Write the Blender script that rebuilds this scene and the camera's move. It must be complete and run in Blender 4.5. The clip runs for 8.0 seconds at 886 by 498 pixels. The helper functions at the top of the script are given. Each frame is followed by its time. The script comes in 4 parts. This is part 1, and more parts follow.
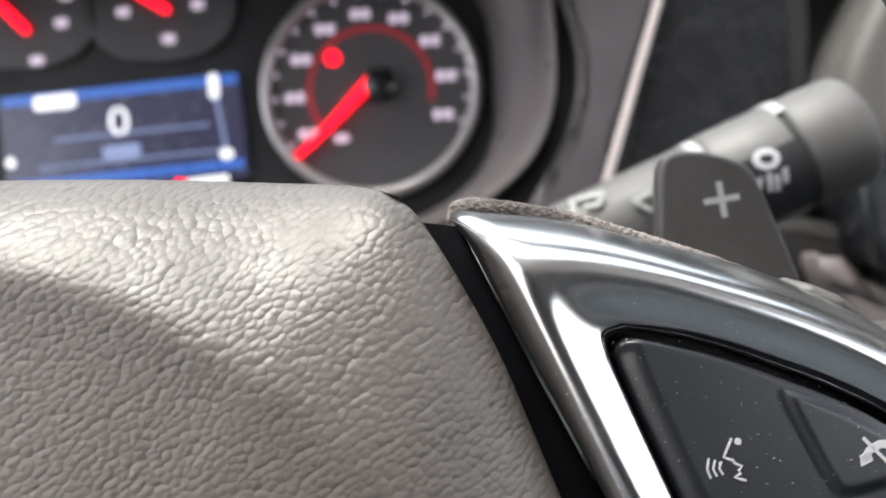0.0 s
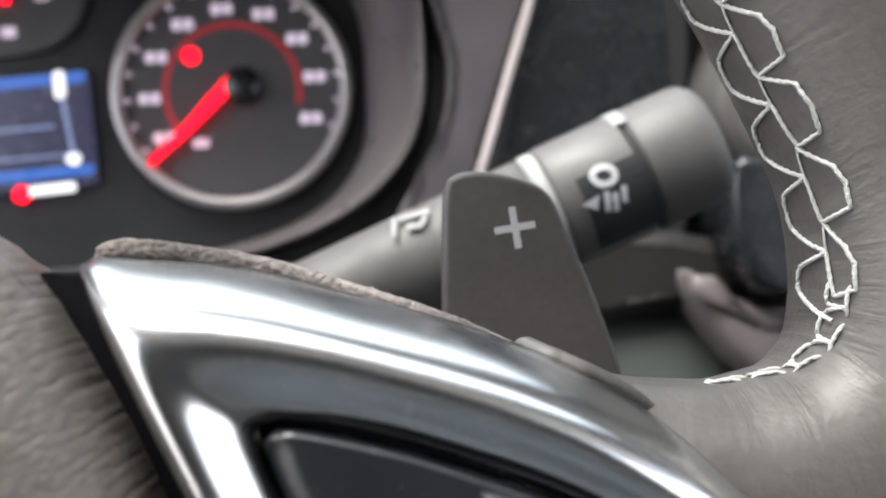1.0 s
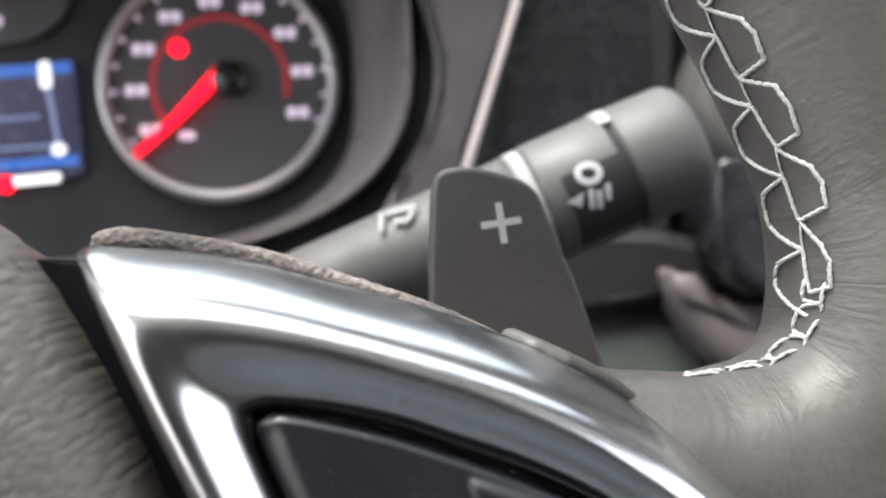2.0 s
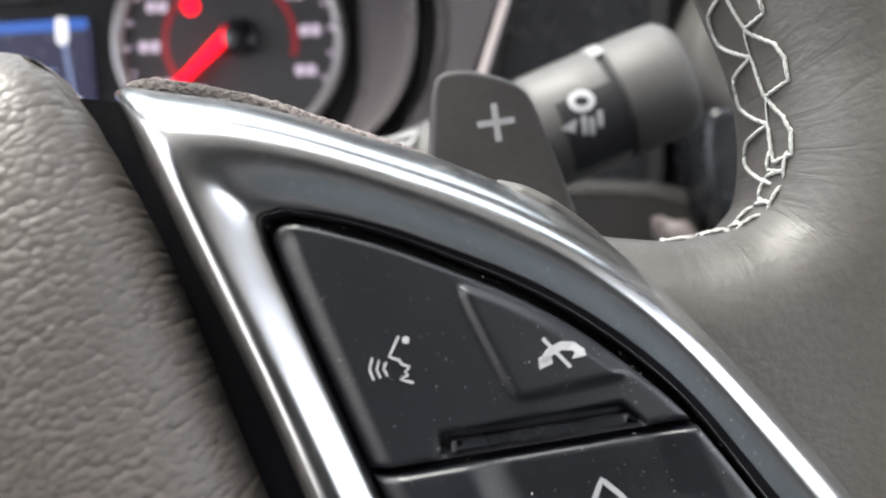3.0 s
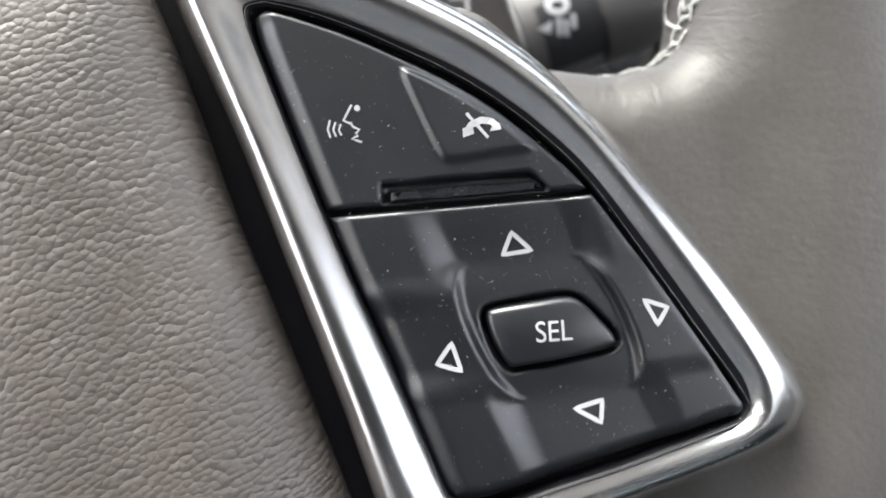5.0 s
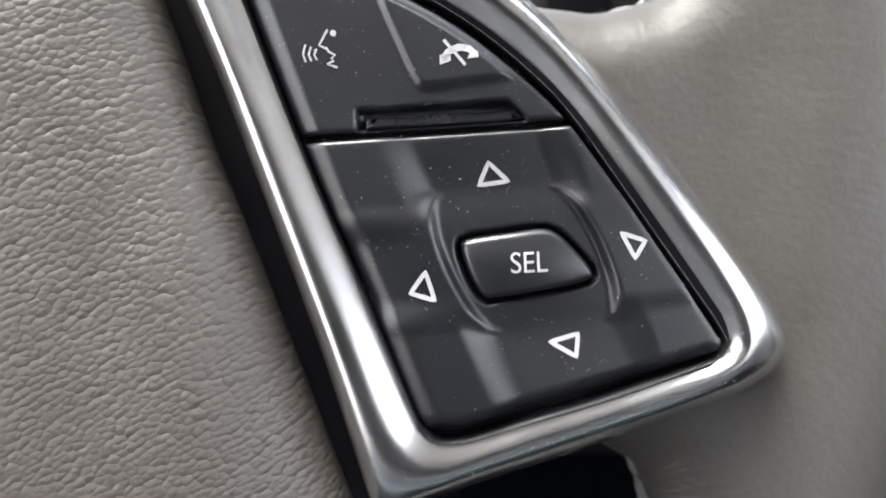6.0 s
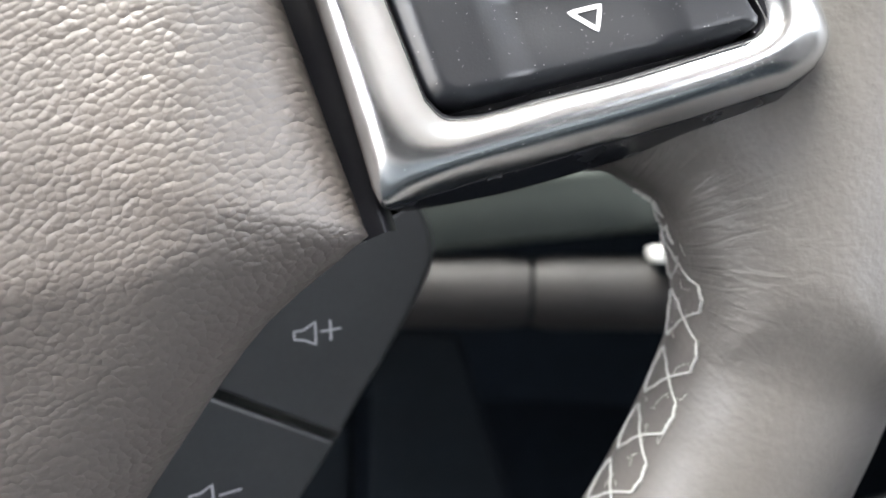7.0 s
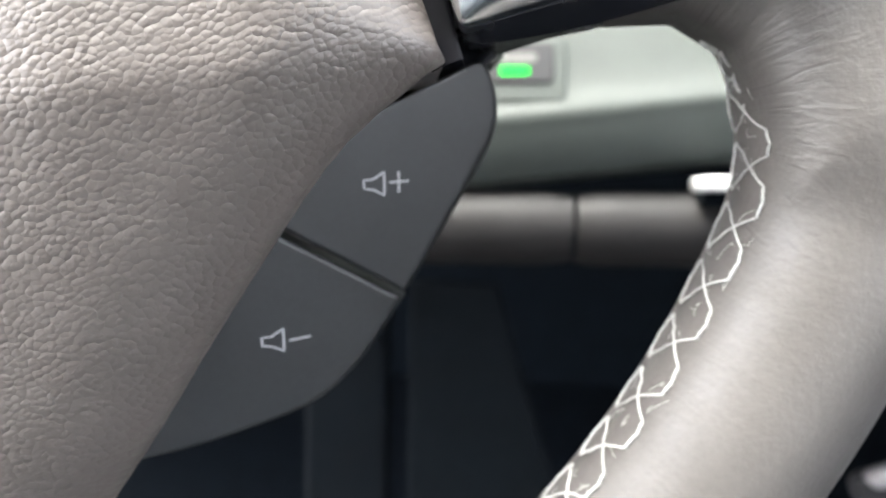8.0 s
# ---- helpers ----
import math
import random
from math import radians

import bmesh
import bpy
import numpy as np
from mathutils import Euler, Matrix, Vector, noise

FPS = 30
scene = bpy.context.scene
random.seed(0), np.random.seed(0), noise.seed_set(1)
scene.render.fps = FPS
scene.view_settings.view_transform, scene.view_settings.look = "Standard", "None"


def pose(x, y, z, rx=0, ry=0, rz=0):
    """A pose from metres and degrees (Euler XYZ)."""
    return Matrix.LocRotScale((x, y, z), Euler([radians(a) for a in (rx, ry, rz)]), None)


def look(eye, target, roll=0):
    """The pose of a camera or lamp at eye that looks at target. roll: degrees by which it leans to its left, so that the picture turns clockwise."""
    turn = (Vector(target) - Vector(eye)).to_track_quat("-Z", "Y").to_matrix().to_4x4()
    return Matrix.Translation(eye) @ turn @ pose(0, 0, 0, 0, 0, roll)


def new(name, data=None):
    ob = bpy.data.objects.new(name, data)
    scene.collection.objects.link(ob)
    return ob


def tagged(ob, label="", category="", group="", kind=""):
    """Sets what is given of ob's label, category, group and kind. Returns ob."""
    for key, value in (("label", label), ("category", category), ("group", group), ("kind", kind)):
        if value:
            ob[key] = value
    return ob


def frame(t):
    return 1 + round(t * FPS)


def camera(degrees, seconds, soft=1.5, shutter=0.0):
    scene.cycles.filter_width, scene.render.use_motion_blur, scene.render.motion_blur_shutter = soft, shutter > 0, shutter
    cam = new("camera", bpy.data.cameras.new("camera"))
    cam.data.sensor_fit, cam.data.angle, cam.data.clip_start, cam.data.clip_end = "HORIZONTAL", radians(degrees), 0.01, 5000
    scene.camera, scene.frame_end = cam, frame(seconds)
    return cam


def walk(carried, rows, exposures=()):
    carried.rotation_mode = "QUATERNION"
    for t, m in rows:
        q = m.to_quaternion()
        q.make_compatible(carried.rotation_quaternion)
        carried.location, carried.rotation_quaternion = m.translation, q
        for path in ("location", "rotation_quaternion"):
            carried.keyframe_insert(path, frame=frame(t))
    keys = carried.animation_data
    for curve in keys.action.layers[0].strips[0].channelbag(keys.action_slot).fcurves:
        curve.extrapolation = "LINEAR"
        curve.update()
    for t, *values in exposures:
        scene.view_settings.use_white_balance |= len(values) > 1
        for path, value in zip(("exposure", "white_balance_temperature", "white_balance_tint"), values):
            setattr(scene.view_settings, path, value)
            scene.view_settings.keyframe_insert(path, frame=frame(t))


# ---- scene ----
cam = camera(55.3, 8.0, soft=1.7)
cam.data.dof.use_dof = True
cam.data.dof.focus_distance = 0.110
cam.data.dof.aperture_fstop = 17.0
PATH = [
    (0, (0.053, 0.067, 1.054), (0.007, 1.995, 0.524), -3.2),
    (0.5, (0.076, 0.082, 1.058), (0.097, 2.008, 0.521), -2.9),
    (1, (0.085, 0.091, 1.052), (0.163, 2.016, 0.514), -2.2),
    (1.2, (0.085, 0.091, 1.053), (0.172, 2.015, 0.512), -2.1),
    (2.3, (0.084, 0.088, 1.051), (0.206, 2.008, 0.504), -1.0),
    (2.5, (0.085, 0.089, 1.049), (0.203, 2.009, 0.501), -1.0),
    (3, (0.084, 0.073, 1.038), (0.192, 1.993, 0.486), -0.6),
    (3.5, (0.085, 0.064, 1.029), (0.177, 1.981, 0.469), 0.1),
    (4, (0.088, 0.057, 1.018), (0.155, 1.974, 0.451), 0.5),
    (4.5, (0.094, 0.05, 1.017), (0.144, 1.965, 0.443), 0.8),
    (4.7, (0.094, 0.044, 1.019), (0.142, 1.958, 0.441), 0.9),
    (5.8, (0.097, 0.04, 1.014), (0.115, 1.952, 0.428), 1.3),
    (6, (0.1, 0.04, 1.011), (0.106, 1.943, 0.398), 1.5),
    (6.5, (0.106, 0.04, 0.991), (0.091, 1.937, 0.356), 1.8),
    (7, (0.104, 0.036, 0.969), (0.044, 1.922, 0.307), 1.6),
    (7.5, (0.099, 0.024, 0.954), (0.003, 1.907, 0.287), 1.6),
    (8, (0.098, 0.025, 0.946), (-0.019, 1.908, 0.284), 1.5),
]
walk(cam, [(t, look(eye, target, roll)) for t, eye, target, roll in PATH], exposures=[(0, 2.6, 6680, 12), (2.5, 2.65, 6680, 12), (3.5, 2.7, 6680, 12), (4.5, 3.0, 6680, 12), (6, 3.0, 6680, 12), (6.5, 3.45, 6680, 12), (7, 4.1, 6680, 12), (8, 4.45, 6680, 12)])

# ---- light: daylight through the car's windows and a door-sized gap on the left ----
world = bpy.data.worlds.new("sky")
scene.world = world
world.use_nodes = True
sky = world.node_tree.nodes.new("ShaderNodeTexSky")
sky.sky_type = "NISHITA"
sky.sun_disc = False
sky.sun_elevation, sky.sun_rotation = radians(72), radians(261)
sky.air_density, sky.dust_density, sky.ozone_density = 1.0, 2.5, 0.5
back = world.node_tree.nodes["Background"]
back.inputs["Strength"].default_value = 0.15
pale = world.node_tree.nodes.new("ShaderNodeHueSaturation")   # a bright, hazy sky
pale.inputs["Saturation"].default_value = 0.35
world.node_tree.links.new(sky.outputs[0], pale.inputs["Color"])
world.node_tree.links.new(pale.outputs[0], back.inputs[0])
sun_data = bpy.data.lights.new("sun", "SUN")
sun_data.energy, sun_data.angle, sun_data.color = 1.0, radians(40), (1.0, 0.97, 0.93)
sun = new("sun", sun_data)
sun.matrix_world = look((-3.0, -0.5, 9.5), (0, 0, 0))

# ---- materials ----


def material(name, colour, rough=0.5, metal=0.0, vary=0.12, vary_scale=40.0, grain=None, bump=0.0, bump_scale=800.0,
             bump_depth=0.0002, emit=0.0, coat=0.0, rough_vary=0.08, spec=0.5, crease=0.0, fans=()):
    """A surface with stains at one scale, grain at another and relief. grain: 'pebble', 'wrinkle', 'fine' or None."""
    m = bpy.data.materials.new(name)
    m.use_nodes = True
    nt, nodes, links = m.node_tree, m.node_tree.nodes, m.node_tree.links
    b = nodes["Principled BSDF"]
    b.inputs["Metallic"].default_value = metal
    b.inputs["Roughness"].default_value = rough
    b.inputs["Coat Weight"].default_value = coat
    b.inputs["Specular IOR Level"].default_value = spec
    at = nodes.new("ShaderNodeTexCoord").outputs["Object"]

    def noise_tex(scale, detail=4.0, dist=0.0):
        n = nodes.new("ShaderNodeTexNoise")
        n.inputs["Scale"].default_value, n.inputs["Detail"].default_value = scale, detail
        n.inputs["Distortion"].default_value = dist
        links.new(at, n.inputs["Vector"])
        return n.outputs["Fac"]

    def ramp(source, lo, hi):
        r = nodes.new("ShaderNodeMapRange")
        r.inputs["From Min"].default_value, r.inputs["From Max"].default_value = 0.3, 0.7
        r.inputs["To Min"].default_value, r.inputs["To Max"].default_value = lo, hi
        links.new(source, r.inputs["Value"])
        return r.outputs["Result"]

    big, small = noise_tex(vary_scale), noise_tex(vary_scale * 22, 3.0)
    mix = nodes.new("ShaderNodeMath")
    mix.operation = "MULTIPLY"
    links.new(ramp(big, 1 - vary, 1 + vary), mix.inputs[0])
    links.new(ramp(small, 1 - vary * 0.6, 1 + vary * 0.6), mix.inputs[1])
    tint = nodes.new("ShaderNodeMix")
    tint.data_type, tint.blend_type = "RGBA", "MULTIPLY"
    tint.inputs[0].default_value = 1.0
    tint.inputs[6].default_value = (*colour, 1)
    links.new(mix.outputs[0], tint.inputs[7])
    links.new(tint.outputs[2], b.inputs["Base Color"])
    if rough_vary:
        links.new(ramp(noise_tex(vary_scale * 3), max(rough - rough_vary, 0.02), min(rough + rough_vary, 1)), b.inputs["Roughness"])
    if emit:
        b.inputs["Emission Color"].default_value = (*colour, 1)
        b.inputs["Emission Strength"].default_value = emit
    if grain:
        bp = nodes.new("ShaderNodeBump")
        bp.inputs["Strength"].default_value, bp.inputs["Distance"].default_value = bump, bump_depth
        if grain == "fine" and not crease:
            links.new(noise_tex(bump_scale, 6.0), bp.inputs["Height"])
        elif grain == "fine":
            # fine grain, and drawn-out creases in patches
            ms = nodes.new("ShaderNodeMapping")
            ms.inputs["Scale"].default_value = (160, 700, 260)
            links.new(at, ms.inputs["Vector"])
            lines = nodes.new("ShaderNodeTexNoise")
            lines.inputs["Scale"].default_value, lines.inputs["Detail"].default_value, lines.inputs["Distortion"].default_value = 1.0, 2.0, 0.6
            links.new(ms.outputs[0], lines.inputs["Vector"])
            where = nodes.new("ShaderNodeMath")
            where.operation = "MULTIPLY"
            links.new(lines.outputs["Fac"], where.inputs[0])
            only = nodes.new("ShaderNodeMath")
            only.operation = "MAXIMUM"
            only.inputs[1].default_value = 0.12 * crease
            links.new(ramp(noise_tex(30, 2.0), -0.9 * crease, 1.5 * crease), only.inputs[0])
            links.new(only.outputs[0], where.inputs[1])
            both = nodes.new("ShaderNodeMath")
            links.new(where.outputs[0], both.inputs[0])
            links.new(noise_tex(bump_scale, 6.0), both.inputs[1])
            total = both.outputs[0]
            for fu, fv, far_end, near_end, strength, across, along_r, inner_end, off_middle in fans:
                # wrinkles that fan out from where the leather is pulled round a corner
                shift = nodes.new("ShaderNodeVectorMath")
                shift.operation = "SUBTRACT"
                shift.inputs[1].default_value = (fu, fv, 0)
                links.new(at, shift.inputs[0])
                xyz = nodes.new("ShaderNodeSeparateXYZ")
                links.new(shift.outputs[0], xyz.inputs[0])
                turn = nodes.new("ShaderNodeMath")
                turn.operation = "ARCTAN2"
                links.new(xyz.outputs[1], turn.inputs[0])
                links.new(xyz.outputs[0], turn.inputs[1])
                flat_r = nodes.new("ShaderNodeCombineXYZ")
                links.new(xyz.outputs[0], flat_r.inputs[0])
                links.new(xyz.outputs[1], flat_r.inputs[1])
                far_r = nodes.new("ShaderNodeVectorMath")
                far_r.operation = "LENGTH"
                links.new(flat_r.outputs[0], far_r.inputs[0])
                polar = nodes.new("ShaderNodeCombineXYZ")
                for src, mul, slot in ((turn.outputs[0], across, 0), (far_r.outputs["Value"], along_r, 1)):
                    k = nodes.new("ShaderNodeMath")
                    k.operation = "MULTIPLY"
                    k.inputs[1].default_value = mul
                    links.new(src, k.inputs[0])
                    links.new(k.outputs[0], polar.inputs[slot])
                folds = nodes.new("ShaderNodeTexNoise")
                folds.inputs["Scale"].default_value, folds.inputs["Detail"].default_value, folds.inputs["Distortion"].default_value = 1.0, 2.0, 1.2
                links.new(polar.outputs[0], folds.inputs["Vector"])
                fade = nodes.new("ShaderNodeMapRange")
                fade.interpolation_type = "SMOOTHSTEP"
                fade.inputs["From Min"].default_value, fade.inputs["From Max"].default_value = far_end, near_end
                fade.inputs["To Max"].default_value = strength
                links.new(far_r.outputs["Value"], fade.inputs["Value"])
                begin = nodes.new("ShaderNodeMapRange")
                begin.interpolation_type = "SMOOTHSTEP"
                begin.inputs["From Min"].default_value, begin.inputs["From Max"].default_value = inner_end - 0.008, inner_end
                links.new(far_r.outputs["Value"], begin.inputs["Value"])
                both_ends = nodes.new("ShaderNodeMath")
                both_ends.operation = "MULTIPLY"
                links.new(fade.outputs[0], both_ends.inputs[0])
                links.new(begin.outputs[0], both_ends.inputs[1])
                side = nodes.new("ShaderNodeMath")       # not across the spoke
                side.operation = "ABSOLUTE"
                links.new(xyz.outputs[1], side.inputs[0])
                clear = nodes.new("ShaderNodeMapRange")
                clear.inputs["From Min"].default_value, clear.inputs["From Max"].default_value = off_middle, off_middle + 0.012
                links.new(side.outputs[0], clear.inputs["Value"])
                kept = nodes.new("ShaderNodeMath")
                kept.operation = "MULTIPLY"
                links.new(both_ends.outputs[0], kept.inputs[0])
                links.new(clear.outputs[0], kept.inputs[1])
                more = nodes.new("ShaderNodeMath")
                more.operation = "MULTIPLY_ADD"
                links.new(folds.outputs["Fac"], more.inputs[0])
                links.new(kept.outputs[0], more.inputs[1])
                links.new(total, more.inputs[2])
                total = more.outputs[0]
            links.new(total, bp.inputs["Height"])
        else:
            # rounded pebbles of uneven size that meet in narrow creases, wavy rather than straight
            wob = nodes.new("ShaderNodeTexNoise")
            wob.inputs["Scale"].default_value, wob.inputs["Detail"].default_value = bump_scale * 0.9, 1.0
            links.new(at, wob.inputs["Vector"])
            warp = nodes.new("ShaderNodeVectorMath")
            warp.operation = "MULTIPLY_ADD"
            k = 0.55 / bump_scale
            warp.inputs[1].default_value = (k, k, k)
            links.new(wob.outputs["Color"], warp.inputs[0])
            links.new(at, warp.inputs[2])
            st = nodes.new("ShaderNodeMapping")
            st.vector_type = "TEXTURE"           # cells drawn out along a slant
            st.inputs["Rotation"].default_value = (0, 0, radians(30))
            st.inputs["Scale"].default_value = (1.18, 0.88, 1)
            links.new(warp.outputs[0], st.inputs["Vector"])
            cell = nodes.new("ShaderNodeTexVoronoi")
            cell.feature, cell.voronoi_dimensions = "SMOOTH_F1", "2D"
            cell.inputs["Scale"].default_value, cell.inputs["Randomness"].default_value = bump_scale, 0.85
            cell.inputs["Smoothness"].default_value = 0.06
            links.new(st.outputs[0], cell.inputs["Vector"])
            dome = nodes.new("ShaderNodeMath")       # a pebble's rounded top
            dome.operation = "POWER"
            dome.inputs[1].default_value = 1.7
            links.new(cell.outputs["Distance"], dome.inputs[0])
            low = nodes.new("ShaderNodeMath")
            low.operation = "MULTIPLY"
            links.new(dome.outputs[0], low.inputs[0])
            links.new(ramp(noise_tex(bump_scale * 0.35, 1.0), -0.9, -1.7), low.inputs[1])
            add = nodes.new("ShaderNodeMath")
            add.operation = "MULTIPLY_ADD"
            add.inputs[1].default_value = 0.10
            links.new(noise_tex(bump_scale * 2.2, 2.0), add.inputs[0])
            links.new(low.outputs[0], add.inputs[2])
            links.new(add.outputs[0], bp.inputs["Height"])
        links.new(bp.outputs["Normal"], b.inputs["Normal"])
    return m


M_BAG = material("grained_leather", (0.078, 0.067, 0.0615), 0.47, spec=0.6, grain="pebble", bump=0.64, bump_scale=1000, bump_depth=0.0002, vary=0.08)
M_RIM = material("smooth_leather", (0.070, 0.064, 0.060), 0.50, spec=0.6, rough_vary=0.08, grain="fine", bump=0.38, bump_scale=900, bump_depth=0.0003, crease=0.18, fans=((0.016, 0.051, 0.034, 0.013, 1.9, 7.0, 130.0, 0.0, -1.0), (0.014, -0.047, 0.044, 0.013, 2.7, 11.0, 130.0, 0.0, -1.0), (-0.147, -0.005, 0.209, 0.189, 1.1, 60.0, 45.0, 0.178, 0.05)), vary=0.1)
M_EDGE = material("raw_leather_edge", (0.19, 0.165, 0.158), 0.95, grain="fine", bump=1.0, bump_scale=1500, bump_depth=0.0009, vary=0.55, vary_scale=60)
M_CHROME = material("polished_chrome", (0.70, 0.71, 0.72), 0.23, metal=1.0, vary=0.03, rough_vary=0.03)
M_BLACK = material("gloss_black_plastic", (0.012, 0.013, 0.016), 0.25, vary=0.2)
M_PAD = material("satin_black_plastic", (0.0075, 0.0085, 0.0115), 0.34, spec=0.85, rough_vary=0.02, grain="fine", bump=0.12, bump_scale=3200, bump_depth=0.00015, vary=0.12)
M_MATT = material("matt_black_plastic", (0.016, 0.0175, 0.0195), 0.44, grain="fine", bump=0.15, bump_scale=2200, bump_depth=0.00015, vary=0.15)
M_MARK = material("white_print", (0.40, 0.40, 0.42), 0.5, vary=0.05)
M_THREAD = material("white_thread", (0.42, 0.42, 0.405), 0.8, grain="fine", bump=0.8, bump_scale=2500, bump_depth=0.0003, vary=0.15, vary_scale=200)
M_STALK = material("charcoal_plastic", (0.076, 0.072, 0.071), 0.55, grain="fine", bump=0.2, bump_scale=1500, vary=0.1)
M_PADDLE = material("brown_black_plastic", (0.062, 0.057, 0.057), 0.42, grain="fine", bump=0.1, bump_scale=2200, bump_depth=0.00015, vary=0.12)
M_STRIP = material("deep_black_plastic", (0.006, 0.006, 0.008), 0.42, spec=0.18, vary=0.2)
M_HOOD = material("hood_grey", (0.095, 0.085, 0.089), 0.34, spec=0.6, grain="fine", bump=0.1, bump_scale=1500, vary=0.05)
M_DARK = material("dark_panel", (0.018, 0.018, 0.02), 0.6, spec=0.3, grain="fine", bump=0.3, bump_scale=900, vary=0.15)
M_PANEL = material("grey_panel", (0.038, 0.045, 0.041), 0.55, spec=0.35, grain="fine", bump=0.3, bump_scale=1200, vary=0.08)
M_BROWN = material("taupe_panel", (0.016, 0.0148, 0.0148), 0.6, spec=0.25, grain="fine", bump=0.3, bump_scale=1200, vary=0.1)
M_FACE = material("dial_black", (0.055, 0.052, 0.057), 0.55, vary=0.1)
M_RING = material("silver_ring", (0.40, 0.38, 0.39), 0.35, metal=0.6, vary=0.06)
M_RED = material("lit_red", (1.0, 0.006, 0.02), 0.9, emit=0.6, spec=0.0, vary=0.0)
M_DIMRED = material("dim_red_print", (0.32, 0.02, 0.03), 0.5, emit=0.05, vary=0.05)
M_LILAC = material("lit_lilac_print", (0.55, 0.47, 0.58), 0.5, emit=0.13, vary=0.05)
M_SCREEN = material("screen_navy", (0.022, 0.023, 0.045), 0.25, emit=0.25, vary=0.05)
M_BLUE = material("screen_blue", (0.02, 0.07, 0.26), 0.3, emit=0.3, vary=0.05)
M_PALE = material("screen_pale", (0.75, 0.76, 0.8), 0.4, emit=0.2, vary=0.02)
M_SLATE = material("screen_slate", (0.16, 0.2, 0.34), 0.4, emit=0.2, vary=0.02)
M_GREEN = material("lit_green", (0.0, 0.5, 0.03), 0.8, emit=0.13, vary=0.0, spec=0.05)
M_DIM = material("worn_grey_print", (0.24, 0.24, 0.24), 0.6, vary=0.15)
M_TRIM = material("rose_silver_trim", (0.55, 0.48, 0.48), 0.35, metal=0.5, vary=0.06)
M_CHEEK = material("grey_brown_panel", (0.06, 0.054, 0.060), 0.55, spec=0.3, grain="fine", bump=0.3, bump_scale=1200, vary=0.1)
M_MAT = material("beige_bounce", (0.13, 0.122, 0.115), 0.95, grain="fine", bump=0.5, bump_scale=500, vary=0.12)
# for the unseen slab that the lower chrome mirrors as dark
M_DARK_SLAB = material("slate_slab", (0.042, 0.050, 0.056), 0.95, grain="fine", bump=0.5, bump_scale=500, vary=0.12)
M_SHELL = material("cabin_lining", (0.072, 0.072, 0.075), 0.9, vary=0.1, vary_scale=6)
M_ROOF = material("pale_headliner", (0.66, 0.645, 0.62), 0.95, vary=0.06, vary_scale=20, grain="fine", bump=0.3, bump_scale=900)
# these two are near zero: the footwell's shade is put into their colour
M_CARPET = material("shade_black_carpet", (0.0030, 0.0046, 0.0065), 0.95, spec=0.05, grain="fine", bump=0.6, bump_scale=600, vary=0.3)
M_FOOT = material("shade_black_felt", (0.0022, 0.0036, 0.0050), 0.9, spec=0.1, grain="fine", bump=0.5, bump_scale=700, vary=0.2)
M_GROUND = material("concrete", (0.33, 0.32, 0.30), 0.9, vary=0.2, vary_scale=3)

# ---- geometry helpers: the wheel's own frame, in millimetres (u right, v up the wheel, w to the driver) ----
TILT_W = radians(17)
WHEEL = Matrix(((1, 0, 0, 0.110), (0, math.sin(TILT_W), -math.cos(TILT_W), 0.15315),
                (0, math.cos(TILT_W), math.sin(TILT_W), 0.97631), (0, 0, 0, 1)))


def thing(name, label, category, group="", kind=""):
    ob = new(name)
    ob.empty_display_size = 0.01
    ob.matrix_world = WHEEL
    return tagged(ob, label, category, group, kind)


def mesh_of(name, verts, faces, mat, smooth=True):
    """A mesh from places in millimetres."""
    me = bpy.data.meshes.new(name)
    me.from_pydata([tuple(float(c) * 0.001 for c in p) for p in verts], [], [tuple(int(i) for i in f) for f in faces])
    me.materials.append(mat)
    if smooth:
        me.polygons.foreach_set("use_smooth", [True] * len(me.polygons))
    me.update()
    return me


def put(name, me, parent, label=""):
    ob = new(name, me)
    ob.parent = parent
    if label:
        ob["label"] = label
    return ob


def sheet_data(P, cyc_a=False, cyc_b=False, flip=False):
    P = np.asarray(P, float)
    n, m = P.shape[:2]
    idx = np.arange(n * m).reshape(n, m)
    a = np.vstack([idx, idx[:1]]) if cyc_a else idx
    a = np.hstack([a, a[:, :1]]) if cyc_b else a
    f = np.stack([a[:-1, :-1], a[1:, :-1], a[1:, 1:], a[:-1, 1:]], -1).reshape(-1, 4)
    return P.reshape(-1, 3), (f[:, ::-1] if flip else f)


def sheet(name, P, mat, parent, label="", cyc_a=False, cyc_b=False, flip=False, smooth=True):
    v, f = sheet_data(P, cyc_a, cyc_b, flip)
    return put(name, mesh_of(name, v, f, mat, smooth), parent, label)


def spline(points, n, closed=False):
    """n points along a smooth curve through the given ones."""
    p = np.asarray(points, float)
    k = len(p)
    if closed:
        q = np.vstack([p[-1], p, p[0], p[1]])
        seg = k
    else:
        q = np.vstack([2 * p[0] - p[1], p, 2 * p[-1] - p[-2]])
        seg = k - 1
    lens = np.array([np.linalg.norm(q[i + 2] - q[i + 1]) for i in range(seg)])
    cum = np.r_[0, np.cumsum(lens)]
    s = np.linspace(0, cum[-1], n, endpoint=not closed)
    out = []
    for x in s:
        i = min(int(np.searchsorted(cum, x, "right")) - 1, seg - 1)
        t = (x - cum[i]) / max(lens[i], 1e-9)
        a, b, c, d = q[i], q[i + 1], q[i + 2], q[i + 3]
        out.append(0.5 * (2 * b + (c - a) * t + (2 * a - 5 * b + 4 * c - d) * t * t + (3 * b - a - 3 * c + d) * t ** 3))
    return np.array(out)


def step(x, lo, hi):
    t = np.clip((x - lo) / (hi - lo), 0, 1)
    return t * t * (3 - 2 * t)


